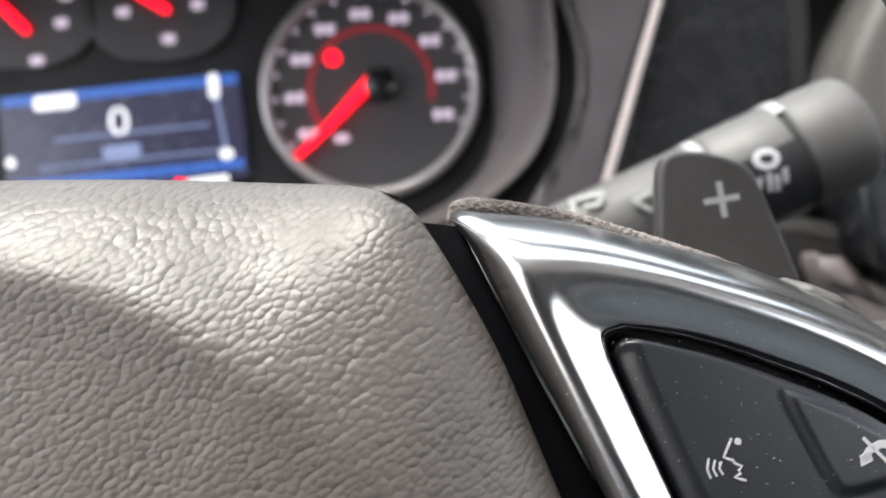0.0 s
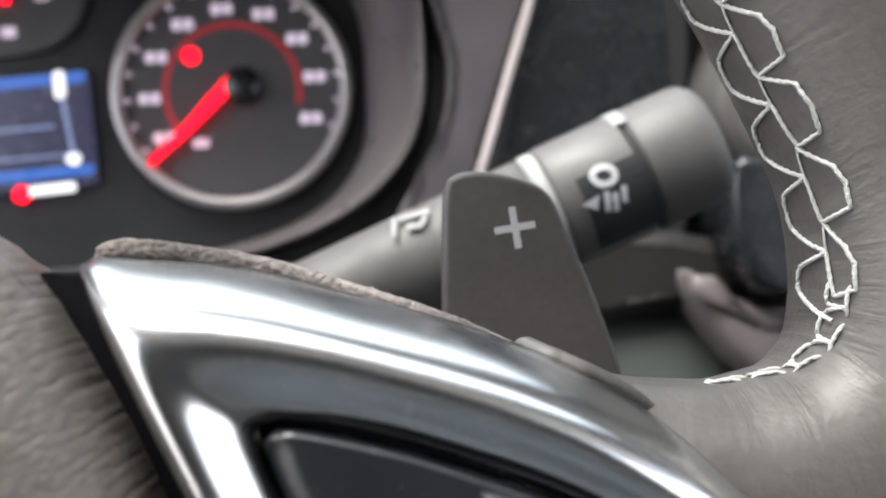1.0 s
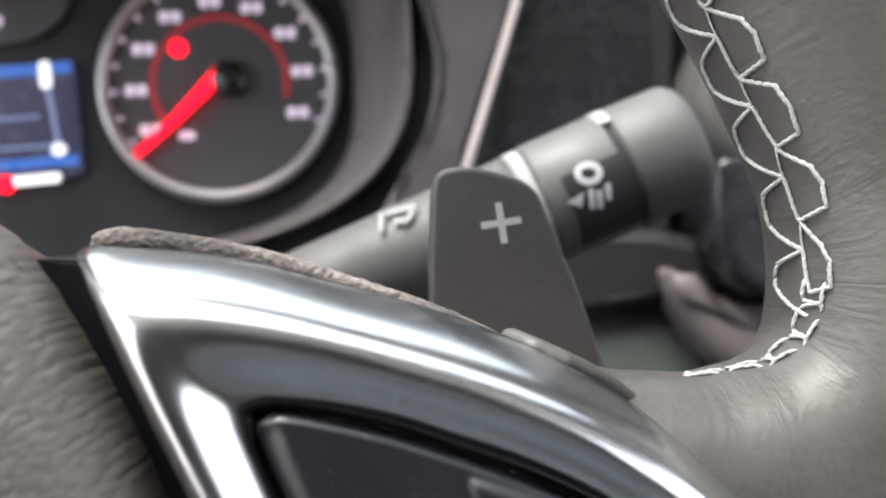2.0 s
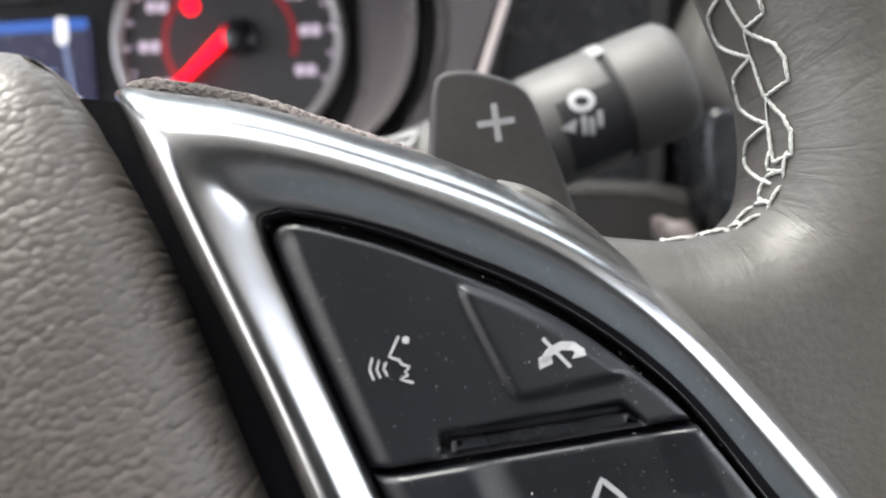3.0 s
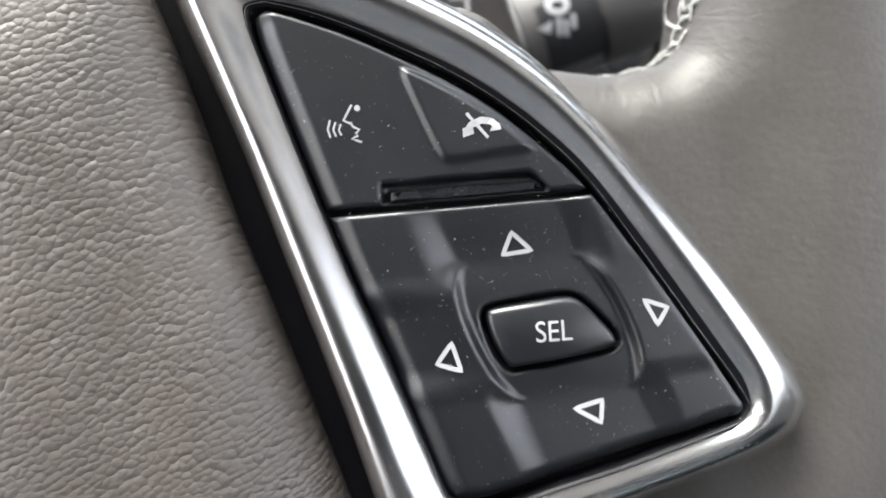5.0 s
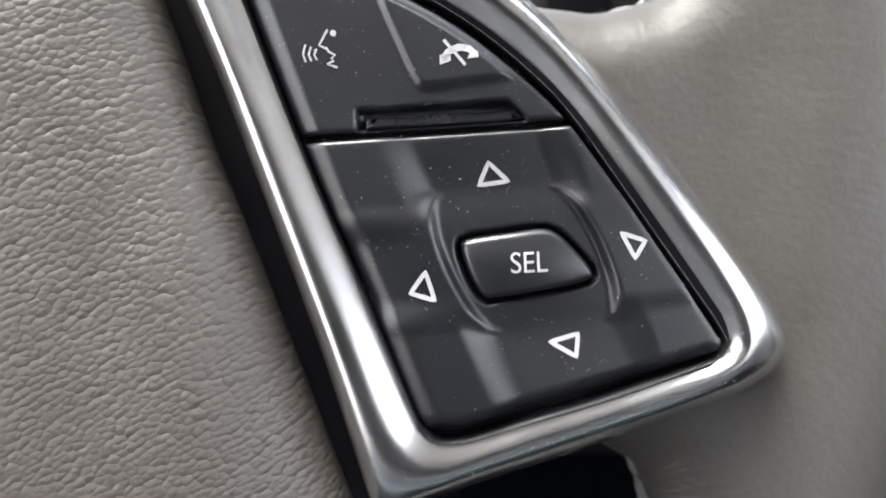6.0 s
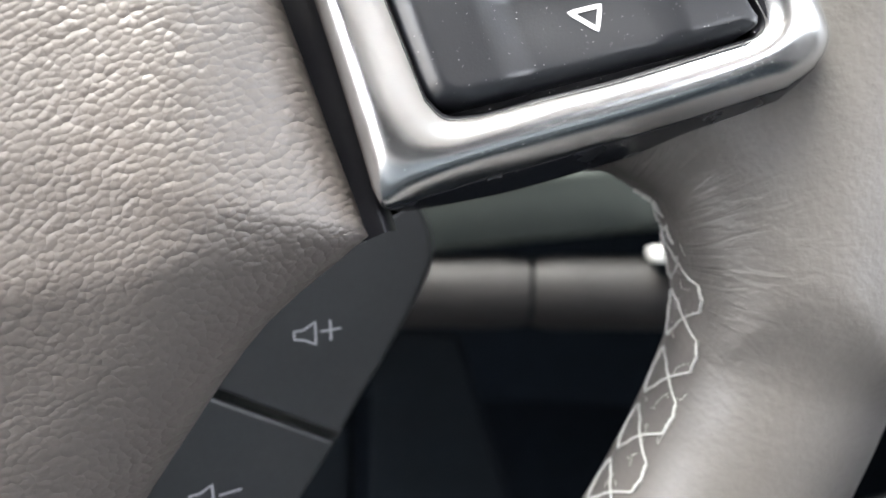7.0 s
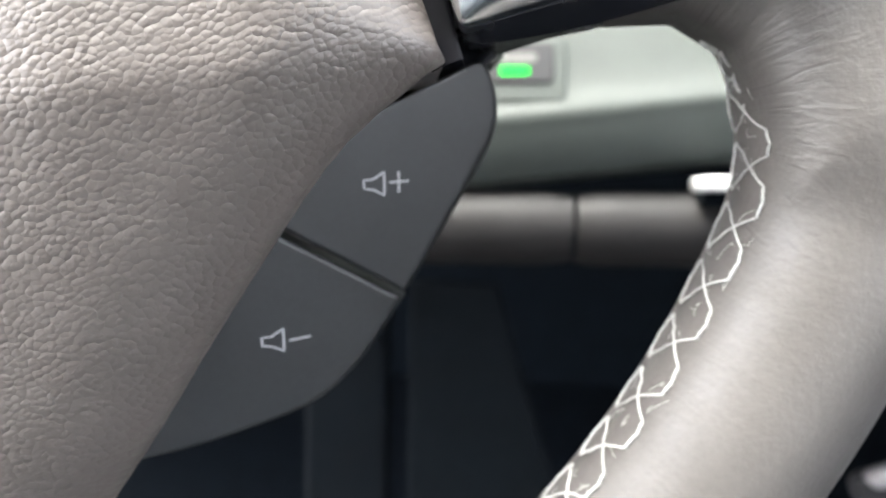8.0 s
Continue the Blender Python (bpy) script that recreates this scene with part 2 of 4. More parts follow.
def dist_line(u, v, poly, closed=True):
    """Distance from places to a polyline."""
    p = np.asarray(poly, float)
    a, b = (p, np.roll(p, -1, 0)) if closed else (p[:-1], p[1:])
    u, v = np.asarray(u, float), np.asarray(v, float)
    best = np.full(u.shape, 1e9)
    for (x0, y0), (x1, y1) in zip(a, b):
        dx, dy = x1 - x0, y1 - y0
        t = np.clip(((u - x0) * dx + (v - y0) * dy) / (dx * dx + dy * dy + 1e-12), 0, 1)
        best = np.minimum(best, np.hypot(u - x0 - t * dx, v - y0 - t * dy))
    return best


def inside(u, v, poly):
    p = np.asarray(poly, float)
    res = np.zeros(np.asarray(u).shape, bool)
    for (x0, y0), (x1, y1) in zip(p, np.roll(p, -1, 0)):
        cross = ((y0 > v) != (y1 > v))
        res ^= cross & (u < (x1 - x0) * (v - y0) / (y1 - y0 + 1e-12) + x0)
    return res


def signed(u, v, poly):
    d = dist_line(u, v, poly)
    return np.where(inside(u, v, poly), -d, d)


def prism(name, outline, low, high, mat, parent, label="", edge=0.6, crown=0.0, closed_back=True, level=False):
    """A plate with rounded edges: an outline (u, v), and its back and front as heights or functions of u, v."""
    o = np.asarray(outline, float)
    area = np.sum(o[:, 0] * np.roll(o[:, 1], -1) - np.roll(o[:, 0], -1) * o[:, 1])
    if area < 0:
        o = o[::-1]
    c = o.mean(0)
    nrm = np.roll(o, -1, 0) - np.roll(o, 1, 0)
    nrm = np.c_[nrm[:, 1], -nrm[:, 0]] / (np.linalg.norm(nrm, axis=1, keepdims=True) + 1e-9)
    lo = low if callable(low) else (lambda u, v: np.full(np.shape(u), float(low)))
    hi = high if callable(high) else (lambda u, v: np.full(np.shape(u), float(high)))
    rings = [np.c_[o, lo(o[:, 0], o[:, 1])]]
    for a in (0, 22, 45, 68, 90):
        q = o - nrm * edge * (1 - math.cos(radians(a)))
        rings.append(np.c_[q, hi(q[:, 0], q[:, 1]) - edge * (1 - math.sin(radians(a)))])
    q0 = o - nrm * edge
    if level:
        q = o - nrm * edge * 1.3
        rings.append(np.c_[q, hi(q[:, 0], q[:, 1])])
    for s in () if level else (0.97, 0.9, 0.8, 0.7, 0.6, 0.5, 0.4, 0.3, 0.2, 0.1, 0.02):
        q = c + (o - c) * s * (1 - 2 * edge / np.linalg.norm(o - c, axis=1).mean())
        rings.append(np.c_[q, hi(q[:, 0], q[:, 1]) + crown * (1 - s * s)])
    P = np.array(rings)
    v, f = sheet_data(P, cyc_b=True, flip=True)
    faces = [tuple(x) for x in f]
    n = len(o)
    last = len(v) - n
    faces.append(tuple(range(last, last + n)))
    if closed_back:
        faces.append(tuple(range(n - 1, -1, -1)))
    return put(name, mesh_of(name, v, faces, mat), parent, label)


def revolve(name, profile, start, axis, mat, parent, label="", n=40):
    """A turned body: (along, radius) pairs about an axis, in millimetres."""
    a = Vector(axis).normalized()
    x = a.orthogonal().normalized()
    y = a.cross(x)
    P = [[Vector(start) + a * s + (x * math.cos(k * math.tau / n) + y * math.sin(k * math.tau / n)) * max(r, 0.01) for k in range(n)]
         for s, r in profile]
    return sheet(name, P, mat, parent, label, cyc_b=True)


def tube(name, points, radius, mat, parent, label="", n=8, pitch=0.0):
    """A round thread through places; with a pitch, two strands laid round each other."""
    if pitch:
        p = np.asarray(points, float)
        d = np.r_[0, np.cumsum(np.linalg.norm(np.diff(p, axis=0), axis=1))]
        s = np.linspace(0, d[-1], max(int(d[-1] / pitch * 7), 4))
        points = np.stack([np.interp(s, d, p[:, i]) for i in range(3)], 1)
    pts = [Vector(p) for p in points]
    P = []
    for i, p in enumerate(pts):
        t = (pts[min(i + 1, len(pts) - 1)] - pts[max(i - 1, 0)]).normalized()
        x = t.orthogonal().normalized()
        x = (Vector((0, 0, 1)) - t * t.z).normalized() if abs(t.z) < 0.95 else x
        y = t.cross(x)
        r = radius * (0.7 if i in (0, len(pts) - 1) else 1.0)
        turn = math.pi * i / 7
        P.append([p + (x * math.cos(k * math.tau / n) + y * math.sin(k * math.tau / n)) * r * (1 + (0.22 * math.cos(2 * (k * math.tau / n - turn)) if pitch else 0))
                  for k in range(n)])
    return sheet(name, P, mat, parent, label, cyc_b=True)


def ribbon(name, strokes, width, height, mat, parent, label="", thick=0.12, closed=False):
    """Printed strokes that lie on a surface: polylines (u, v), the surface's height as a function."""
    verts, faces = [], []
    for s in strokes:
        p = np.asarray(s, float)
        fine = []
        for a, b in zip(p, np.roll(p, -1, 0) if closed else p[1:]):
            k = max(int(np.linalg.norm(b - a) / 0.5), 1)
            fine += [a + (b - a) * i / k for i in range(k)]
        if not closed:
            fine.append(p[-1])
        q = np.array(fine)
        t = (np.roll(q, -1, 0) - np.roll(q, 1, 0)) if closed else np.gradient(q, axis=0)
        t /= np.linalg.norm(t, axis=1, keepdims=True) + 1e-9
        nn = np.c_[-t[:, 1], t[:, 0]]
        l, r = q + nn * width / 2, q - nn * width / 2
        P = np.stack([np.c_[l, height(l[:, 0], l[:, 1]) - 0.3], np.c_[l, height(l[:, 0], l[:, 1]) + thick],
                      np.c_[r, height(r[:, 0], r[:, 1]) + thick], np.c_[r, height(r[:, 0], r[:, 1]) - 0.3]], 1)
        v, f = sheet_data(P, cyc_a=closed, flip=True)
        k = len(verts)
        verts += list(v)
        faces += [tuple(int(i) + k for i in x) for x in f]
    return put(name, mesh_of(name, verts, faces, mat, False), parent, label)


def patch(name, shapes, height, mat, parent, label="", thick=0.12):
    """Printed filled shapes (each convex) on a surface."""
    verts, faces = [], []
    for s in shapes:
        p = np.asarray(s, float)
        k = len(verts)
        w = height(p[:, 0], p[:, 1])
        verts += [(a, b, c + thick) for (a, b), c in zip(p, w)] + [(a, b, c - 0.3) for (a, b), c in zip(p, w)]
        n = len(p)
        faces.append(tuple(range(k, k + n)))
        faces += [(k + i, k + n + i, k + n + (i + 1) % n, k + (i + 1) % n) for i in range(n)]
    return put(name, mesh_of(name, verts, faces, mat, False), parent, label)


def flat(w):
    return lambda u, v: np.full(np.shape(u), float(w))


def rect(cu, cv, a, b, turn=0.0, r=0.25):
    """A rectangle's outline with rounded corners (r: part of the shorter side)."""
    k = min(a, b) * r
    out = []
    for sx, sy, st in ((1, 1, 0), (-1, 1, 90), (-1, -1, 180), (1, -1, 270)):
        for d in (0, 30, 60, 90):
            out.append((sx * (a / 2 - k) + k * math.cos(radians(st + d)), sy * (b / 2 - k) + k * math.sin(radians(st + d))))
    c, s = math.cos(radians(turn)), math.sin(radians(turn))
    return [(cu + x * c - y * s, cv + x * s + y * c) for x, y in out]


def lettering(name, words, size, width, u, v, turn, height, mat, parent, label=""):
    """Printed words from the built-in font, left end of the base line at u, v."""
    cu = bpy.data.curves.new(name, "FONT")
    cu.body, cu.size, cu.extrude = words, 1.0, 0.0
    cu.resolution_u = 6
    ob = bpy.data.objects.new(name, cu)
    scene.collection.objects.link(ob)
    bpy.context.view_layer.update()
    me = bpy.data.meshes.new_from_object(ob.evaluated_get(bpy.context.evaluated_depsgraph_get()))
    bpy.data.objects.remove(ob)
    co = np.array([tuple(x.co) for x in me.vertices])
    co[:, 0] = (co[:, 0] - co[:, 0].min()) * width / (np.ptp(co[:, 0]) + 1e-9)
    co[:, 1] = (co[:, 1] - co[:, 1].min()) * size / (np.ptp(co[:, 1]) + 1e-9)
    c, s = math.cos(radians(turn)), math.sin(radians(turn))
    x, y = u + co[:, 0] * c - co[:, 1] * s, v + co[:, 0] * s + co[:, 1] * c
    w = height(x, y) + 0.14
    for i, vert in enumerate(me.vertices):
        vert.co = (x[i] * 0.001, y[i] * 0.001, w[i] * 0.001)
    me.materials.clear()
    me.materials.append(mat)
    me.name = name
    return put(name, me, parent, label)

# ---- steering wheel: the leather rim with its spokes ----
wheel = thing("steering_wheel", "black leather steering wheel with white cross stitching and chrome trim", "steering wheel")
CU, CV, RAD = -147.0, -5.0, 203.0   # the rim's middle and radius


def rim_w(v):
    return -31.0 + 0.065 * (v + 5.0)


def surface_of(field, lo, hi, h):
    """The zero surface of a distance field on a grid, one vertex a cell."""
    ax = [np.arange(a, b + h, h, dtype=np.float32) for a, b in zip(lo, hi)]
    g = field(*np.meshgrid(*ax, indexing="ij")).astype(np.float32)
    n = [s - 1 for s in g.shape]
    neg = g < 0
    cnt = sum(neg[i:n[0] + i, j:n[1] + j, k:n[2] + k].astype(np.int8) for i in (0, 1) for j in (0, 1) for k in (0, 1))
    cells = np.argwhere((cnt > 0) & (cnt < 8))
    ids = np.full(n, -1, np.int32)
    ids[tuple(cells.T)] = np.arange(len(cells))
    corner = [(i, j, k) for i in (0, 1) for j in (0, 1) for k in (0, 1)]
    val = {c: g[cells[:, 0] + c[0], cells[:, 1] + c[1], cells[:, 2] + c[2]] for c in corner}
    acc, hits = np.zeros((len(cells), 3)), np.zeros(len(cells))
    for a in corner:
        for axis in range(3):
            if a[axis]:
                continue
            b = tuple(x + (i == axis) for i, x in enumerate(a))
            va, vb = val[a], val[b]
            x = (va < 0) != (vb < 0)
            t = np.where(x, va / (va - vb + 1e-12), 0)
            p = np.tile(np.array(a, float), (len(cells), 1))
            p[:, axis] += t
            acc[x] += p[x]
            hits += x
    verts = np.array(lo) + h * (cells + acc / hits[:, None])
    faces = []
    for axis in range(3):
        b, c = (axis + 1) % 3, (axis + 2) % 3
        sl = [slice(1, -1)] * 3
        sl[axis] = slice(0, -1)
        s2 = list(sl)
        s2[axis] = slice(1, None)
        e = np.argwhere(neg[tuple(sl)] != neg[tuple(s2)])
        off = np.ones(3, int)
        off[axis] = 0
        e = e + off
        first = neg[tuple(e.T)]
        quad = []
        for db, dc in ((1, 1), (0, 1), (0, 0), (1, 0)):
            q = e.copy()
            q[:, b] -= db
            q[:, c] -= dc
            ok = np.all(q < np.array(n), axis=1)
            q = np.minimum(q, np.array(n) - 1)
            quad.append(np.where(ok, ids[tuple(q.T)], -1))
        quad = np.stack(quad, 1)
        quad[~first] = quad[~first][:, ::-1]
        faces.append(quad[np.all(quad >= 0, axis=1)])
    return verts, np.vstack(faces)


SPOKE = [(-40, 40), (-12, 43.5), (-2, 40.0), (4, 38.6), (14, 37.7), (22.0, 39.3), (26.8, 42.6), (29.4, 47.5), (32.6, 56), (60, 66), (58, -62), (36, -58), (28.5, -46), (24, -37.5), (16, -33.0), (4, -34), (-40, -36)]


def rim_field(u, v, w):
    u = CU + np.abs(u - CU)      # the two spokes mirror one another
    r = np.hypot(u - CU, v - CV)
    ring = (np.sqrt(((r - RAD) / 19.0) ** 2 + ((w - rim_w(v)) / 18.0) ** 2) - 1) * 18.5
    flat2 = signed(u[:, :, 0], v[:, :, 0], SPOKE)[:, :, None]
    rr = 12.0
    a, b = flat2 + rr, np.abs(w + 28.0 + 0.05 * (u - 20)) - 15.0 + rr
    web = np.hypot(np.maximum(a, 0), np.maximum(b, 0)) + np.minimum(np.maximum(a, b), 0) - rr
    k = 11.0
    h = np.clip(0.5 + 0.5 * (web - ring) / k, 0, 1)
    return web * (1 - h) + ring * h - k * h * (1 - h)


rv, rf = surface_of(rim_field, (-376, -234, -66), (82, 224, -1), 1.4)
rim = put("rim", mesh_of("rim", rv, rf, M_RIM), wheel, "smooth black leather rim and spokes with fine wrinkles")


def on_rim(angle, phi, lift=0.0):
    """A place on the rim's tube: angle round the wheel, phi round the tube (180 faces the hub), in degrees."""
    a, p = radians(angle), radians(phi)
    r = RAD + (19.0 + lift) * math.cos(p)
    v = CV + r * math.sin(a)
    return (CU + r * math.cos(a), v, rim_w(v) + (18.0 + lift) * math.sin(p))


def settle(points, lift):
    """Moves places onto the leather along the field's slope."""
    p, h = np.array(points, float), np.array(lift, float)
    f = lambda q: rim_field(*[q[:, i].reshape(-1, 1, 1) for i in range(3)])[:, 0, 0]
    for _ in range(4):
        g = np.stack([f(p + d) - f(p - d) for d in np.eye(3) * 0.2], 1) / 0.4
        p = p - ((f(p) - h) / np.maximum((g * g).sum(1), 1e-6))[:, None] * g
    return [tuple(x) for x in p]


def stitch_row(start, pitch, count, crossed=False):
    """Lacing along the rim's inner side: loops on either side of the seam, joined by a thread down it or crossing over it."""
    A, B, mid = (146.5, 176.0, 160.0) if crossed else (149.0, 184.0, 163.0)
    turn = lambda k, f: start - pitch * (k + f)

    def thread(points, radius):
        lay = []
        for (k0, f0, p0), (k1, f1, p1) in zip(points[:-1], points[1:]):
            for x in (0.0, 0.33, 0.67):
                lay.append((turn(k0, f0) * (1 - x) + turn(k1, f1) * x, p0 * (1 - x) + p1 * x, 0.3 if x else 0.15))
        k, f, p = points[-1]
        lay.append((turn(k, f), p, 0.1))
        tube("stitch", settle([on_rim(a, p) for a, p, h in lay], [h for a, p, h in lay]), radius, M_THREAD, rim, pitch=1.1 if radius > 0.15 else 0.0)

    for k in range(count):
        j = [random.uniform(-0.05, 0.05) for _ in range(4)]
        m = [mid + random.uniform(-1.8, 1.8) for _ in range(3)]
        if crossed:
            if k:
                thread([(k, 0.0, A + 1.0), (k, 0.22 + j[0], A - 0.8), (k, 0.49, A + 0.6)], 0.25)
            thread([(k, 0.49, A + 0.6 if k else mid), (k, 0.69 + j[1], m[0]), (k, 0.92, B - 8), (k, 1.12, B)], 0.18)
            thread([(k, 0.31, B), (k, 0.5, B - 9), (k, 0.69 + j[1], m[0]), (k, 1.0, A + 1.0)], 0.18)
            thread([(k, 0.31, B), (k, 0.5 + j[2], B + 4), (k, 0.85 + j[3], B + 5), (k, 1.12, B)], 0.23)
            for _ in range(4):      # loose fibres
                f0, p0 = random.uniform(0, 1), random.uniform(A + 2, B - 4)
                thread([(k, f0, p0), (k, f0 + random.uniform(-0.2, 0.2), p0 + random.uniform(-5, 5)), (k, f0 + random.uniform(-0.3, 0.3), p0 + random.uniform(-9, 9))], 0.045)
            continue
        a = A + (5.0 if k == count - 1 else 0.0)      # the last loop is short
        thread([(k, 0.0, m[0]), (k, 0.33 + j[0], a + 1.2), (k, 0.6, a - 0.8), (k, 0.92 + j[1] * 0.5, a + 0.4), (k, 1.0, m[1])], 0.29)
        thread([(k, 0.39, mid + 1), (k, 0.56 + j[2], B - 2), (k, 0.78, B + 1), (k, 0.98 + j[3], B), (k, 1.39, mid + 1)], 0.29)
        thread([(k, 0.39, mid + 1), (k, 1.0, m[1])], 0.27)
        thread([(k, 0.0, m[0]), (k, 0.39, mid + 1)], 0.16)


stitch_row(18.2 + 3.08 * 7.54, 3.08, 8)
stitch_row(-12.2 + 3.33 * 0.54, 3.33, 11, True)
# the last stitches run out along the upper edge of the spoke
for edge_run, inward in (
        ([(27.4, 50.5, -22.0), (27.0, 46.5, -23.0), (25.0, 42.7, -24.0), (21.6, 40.0, -25.5), (17.4, 38.4, -26.5), (12.2, 37.8, -27.0)],
         [(1.2, 0.3, 2.6), (1.4, -0.6, 3.0), (1.2, -1.2, 2.8), (1.0, -1.5, 2.4), (0.4, -1.0, 1.3), (0.0, -0.4, 0.5)]),
        ([(28.6, -44.5, -32.0), (27.4, -40.6, -31.5), (24.8, -37.2, -31.0), (21.5, -34.8, -31.0)],
         [(2.4, 0.2, 4.5), (2.2, 1.0, 3.6), (1.2, 1.4, 2.0), (0.3, 0.8, 0.6)])):
    edge_run, inward = np.array(edge_run), np.array(inward)
    for i in range(len(edge_run) - 1):
        p, q = edge_run[i], edge_run[i + 1]
        a, b = p + inward[i], q + inward[i + 1]
        for ends in ((p, p * 0.25 + q * 0.75), (a * 0.8 + b * 0.2, b), (p * 0.25 + q * 0.75, a * 0.2 + b * 0.8), (q, a * 0.25 + b * 0.75)):
            tube("stitch", settle([ends[0] * (1 - f) + ends[1] * f for f in (0, 0.25, 0.75, 1)], (-0.2, 0.3, 0.3, -0.2)), 0.27, M_THREAD, rim, pitch=1.1)

# ---- airbag cover ----
BAG_R = [(-147, 65.2), (-120, 64.2), (-95, 63.3), (-78, 61.9), (-70, 60.7), (-64.8, 58.9), (-60.3, 53.0), (-53.4, 39.5), (-49.2, 28.5), (-43, 11.6),
         (-38, -0.5), (-34, -10.5), (-26, -30.5), (-20.8, -43.5), (-21.3, -45.8), (-34.0, -58), (-45.8, -75.5), (-53.8, -88), (-66.0, -108), (-82, -130),
         (-100, -148), (-147, -154)]
half = spline(BAG_R, 150)
half = np.array([p for p in half])
bag_line = np.vstack([half, (np.array([2 * CU, 0]) + half * [-1, 1])[::-1][1:-1]])


def bag_height(u, v):
    u = CU + np.abs(u - CU)
    d = dist_line(u, v, bag_line[::2])
    edge0 = -1.0 - 5.0 * step(u, -45, -20) + 1.5 * step(-u, 50, 70)
    x = np.clip(d / 13.0, 0, 1)
    w = edge0 + 10.0 * np.sqrt(np.maximum(1 - (1 - x) ** 2, 0)) + 5.0 * (1 - np.exp(-np.maximum(d - 8, 0) / 22.0))
    # the swept shoulder along the top, and the facet along the bottom
    crest = 52.0 - 0.0105 * np.maximum(u + 118, 0) ** 2
    over = np.maximum(v - crest, 0)
    w = w - 0.55 * step(-u, 58, 95) * (np.sqrt(over ** 2 + 9) - 3)
    under = np.maximum(crest - v, 0)
    w = w - 3.2 * step(-u, 62, 92) * (1 - np.exp(-under / 10.0)) * np.exp(-under / 60.0)
    low = -44.0 + 0.2 * (u + 20)
    drop = np.maximum(low - v, 0)
    return w - 0.28 * (np.sqrt(drop ** 2 + 0.6) - 0.77) * step(-u, 16, 34)


rows = []
mid = np.array([CU, -30.0])
for depth, inset, under, bulge in ((-34.0, 2.2, 18.0, 5.0), (-20.0, 1.2, 12.0, 2.6), (-12.0, 0.6, 7.5, 0.8), (-5.0, 0.0, 2.6, 0.0)):
    inset = inset + under * step(-bag_line[:, 1:], 43, 52)      # it rolls under over the volume buttons
    inset = inset + bulge * step(bag_line[:, 1:], 40, 54)       # and back behind its upper edge
    q = bag_line + (mid - bag_line) * (inset / np.linalg.norm(bag_line - mid, axis=1, keepdims=True))
    rows.append(np.c_[q, bag_height(bag_line[:, 0], bag_line[:, 1]) + depth + 1.0])
for s in np.r_[0.0, 0.002, 0.005, 0.01, 0.016, 0.024, 0.034, 0.046, 0.06, 0.08, 0.1, np.linspace(0.125, 0.985, 52)]:
    q = bag_line + (mid - bag_line) * s
    rows.append(np.c_[q, bag_height(q[:, 0], q[:, 1])])
bv, bf = sheet_data(np.array(rows), cyc_b=True)
n_ring = len(bag_line)
bf = [tuple(x) for x in bf] + [tuple(range(len(bv) - n_ring, len(bv)))[::-1]]
bag = put("airbag_cover", mesh_of("airbag_cover", bv, bf, M_BAG), wheel, "dark grey pebble-grained airbag cover with soft edges")

# the hub behind the cover
revolve("hub", [(0, 2), (0, 70), (3, 76), (40, 76), (60, 50), (60, 2)], (CU, -20, -36), (0, 0, -1), M_MATT, wheel, n=48)

# ---- chrome bezel of the switches ----


def base(u):
    return -0.1 * np.asarray(u, float)


def sides(parts):
    return np.vstack([spline(p, n + 1)[:-1] for p, n in parts])


OUTER = sides([
    ([(-57.0, 57.2), (-43.5, 55.4), (-32, 52.1), (-20.5, 48.4), (-12.5, 45), (-6, 41.5), (0.8, 36.9), (10.3, 27.6), (23.4, 12.6), (33.6, -0.3), (40.0, -9.1)], 84),
    ([(40.0, -9.1), (42.4, -14.3), (41.1, -18.5), (37.0, -22.0)], 14),
    ([(37.0, -22.0), (21.0, -27.7), (4.9, -33.2), (-7, -37.1), (-15.2, -40.1)], 40),
    ([(-15.2, -40.1), (-17.6, -40.5), (-18.9, -38.4)], 8),
    ([(-18.9, -38.4), (-21.4, -30.7), (-26.5, -16), (-34.9, 5.7), (-41.3, 21.6), (-48.6, 37.0), (-56.2, 53.0)], 70),
    ([(-56.2, 53.0), (-58.3, 56.2), (-57.0, 57.2)], 8)])
INNER = sides([
    ([(-38, 41.7), (-32.3, 40.6), (-25.8, 38.6), (-19.3, 36), (-12.6, 33.1), (-5.8, 29.3), (1.2, 24.2), (7.6, 18.2), (15.2, 8.5), (22.4, -1), (29.8, -10.6)], 84),
    ([(29.8, -10.6), (31.9, -14.2), (31.2, -16.2), (29.0, -17.3)], 14),
    ([(29.0, -17.3), (14, -22.7), (3, -26.0), (-3, -27.9), (-5.5, -28.6)], 40),
    ([(-5.5, -28.6), (-9.6, -28.9), (-12.3, -26.6)], 8),
    ([(-12.3, -26.6), (-19.8, -9.8), (-26.3, 4.2), (-31, 15), (-35.0, 24.6), (-39, 34.5), (-40.3, 37.9)], 70),
    ([(-40.3, 37.9), (-40.6, 40.8), (-38, 41.7)], 8)])
DROP = np.interp(np.arange(224), [0, 20, 50, 70, 84, 98, 138, 146, 190, 212, 224], [13, 12.5, 7, 4.6, 4.4, 5, 6.0, 3.0, 2.1, 5.5, 13])
CREST = np.interp(np.arange(224), [0, 40, 84, 100, 132, 146, 205, 216, 224], [0.5, 0.5, 0.5, 0.7, 0.7, 0.46, 0.48, 0.48, 0.5])


def blur(a, sigma):
    """Smooths values round a closed ring."""
    k = np.exp(-0.5 * (np.arange(-30, 31) / sigma) ** 2)
    k /= k.sum()
    return sum(np.roll(a, i, 0) * x for i, x in zip(range(-30, 31), k))


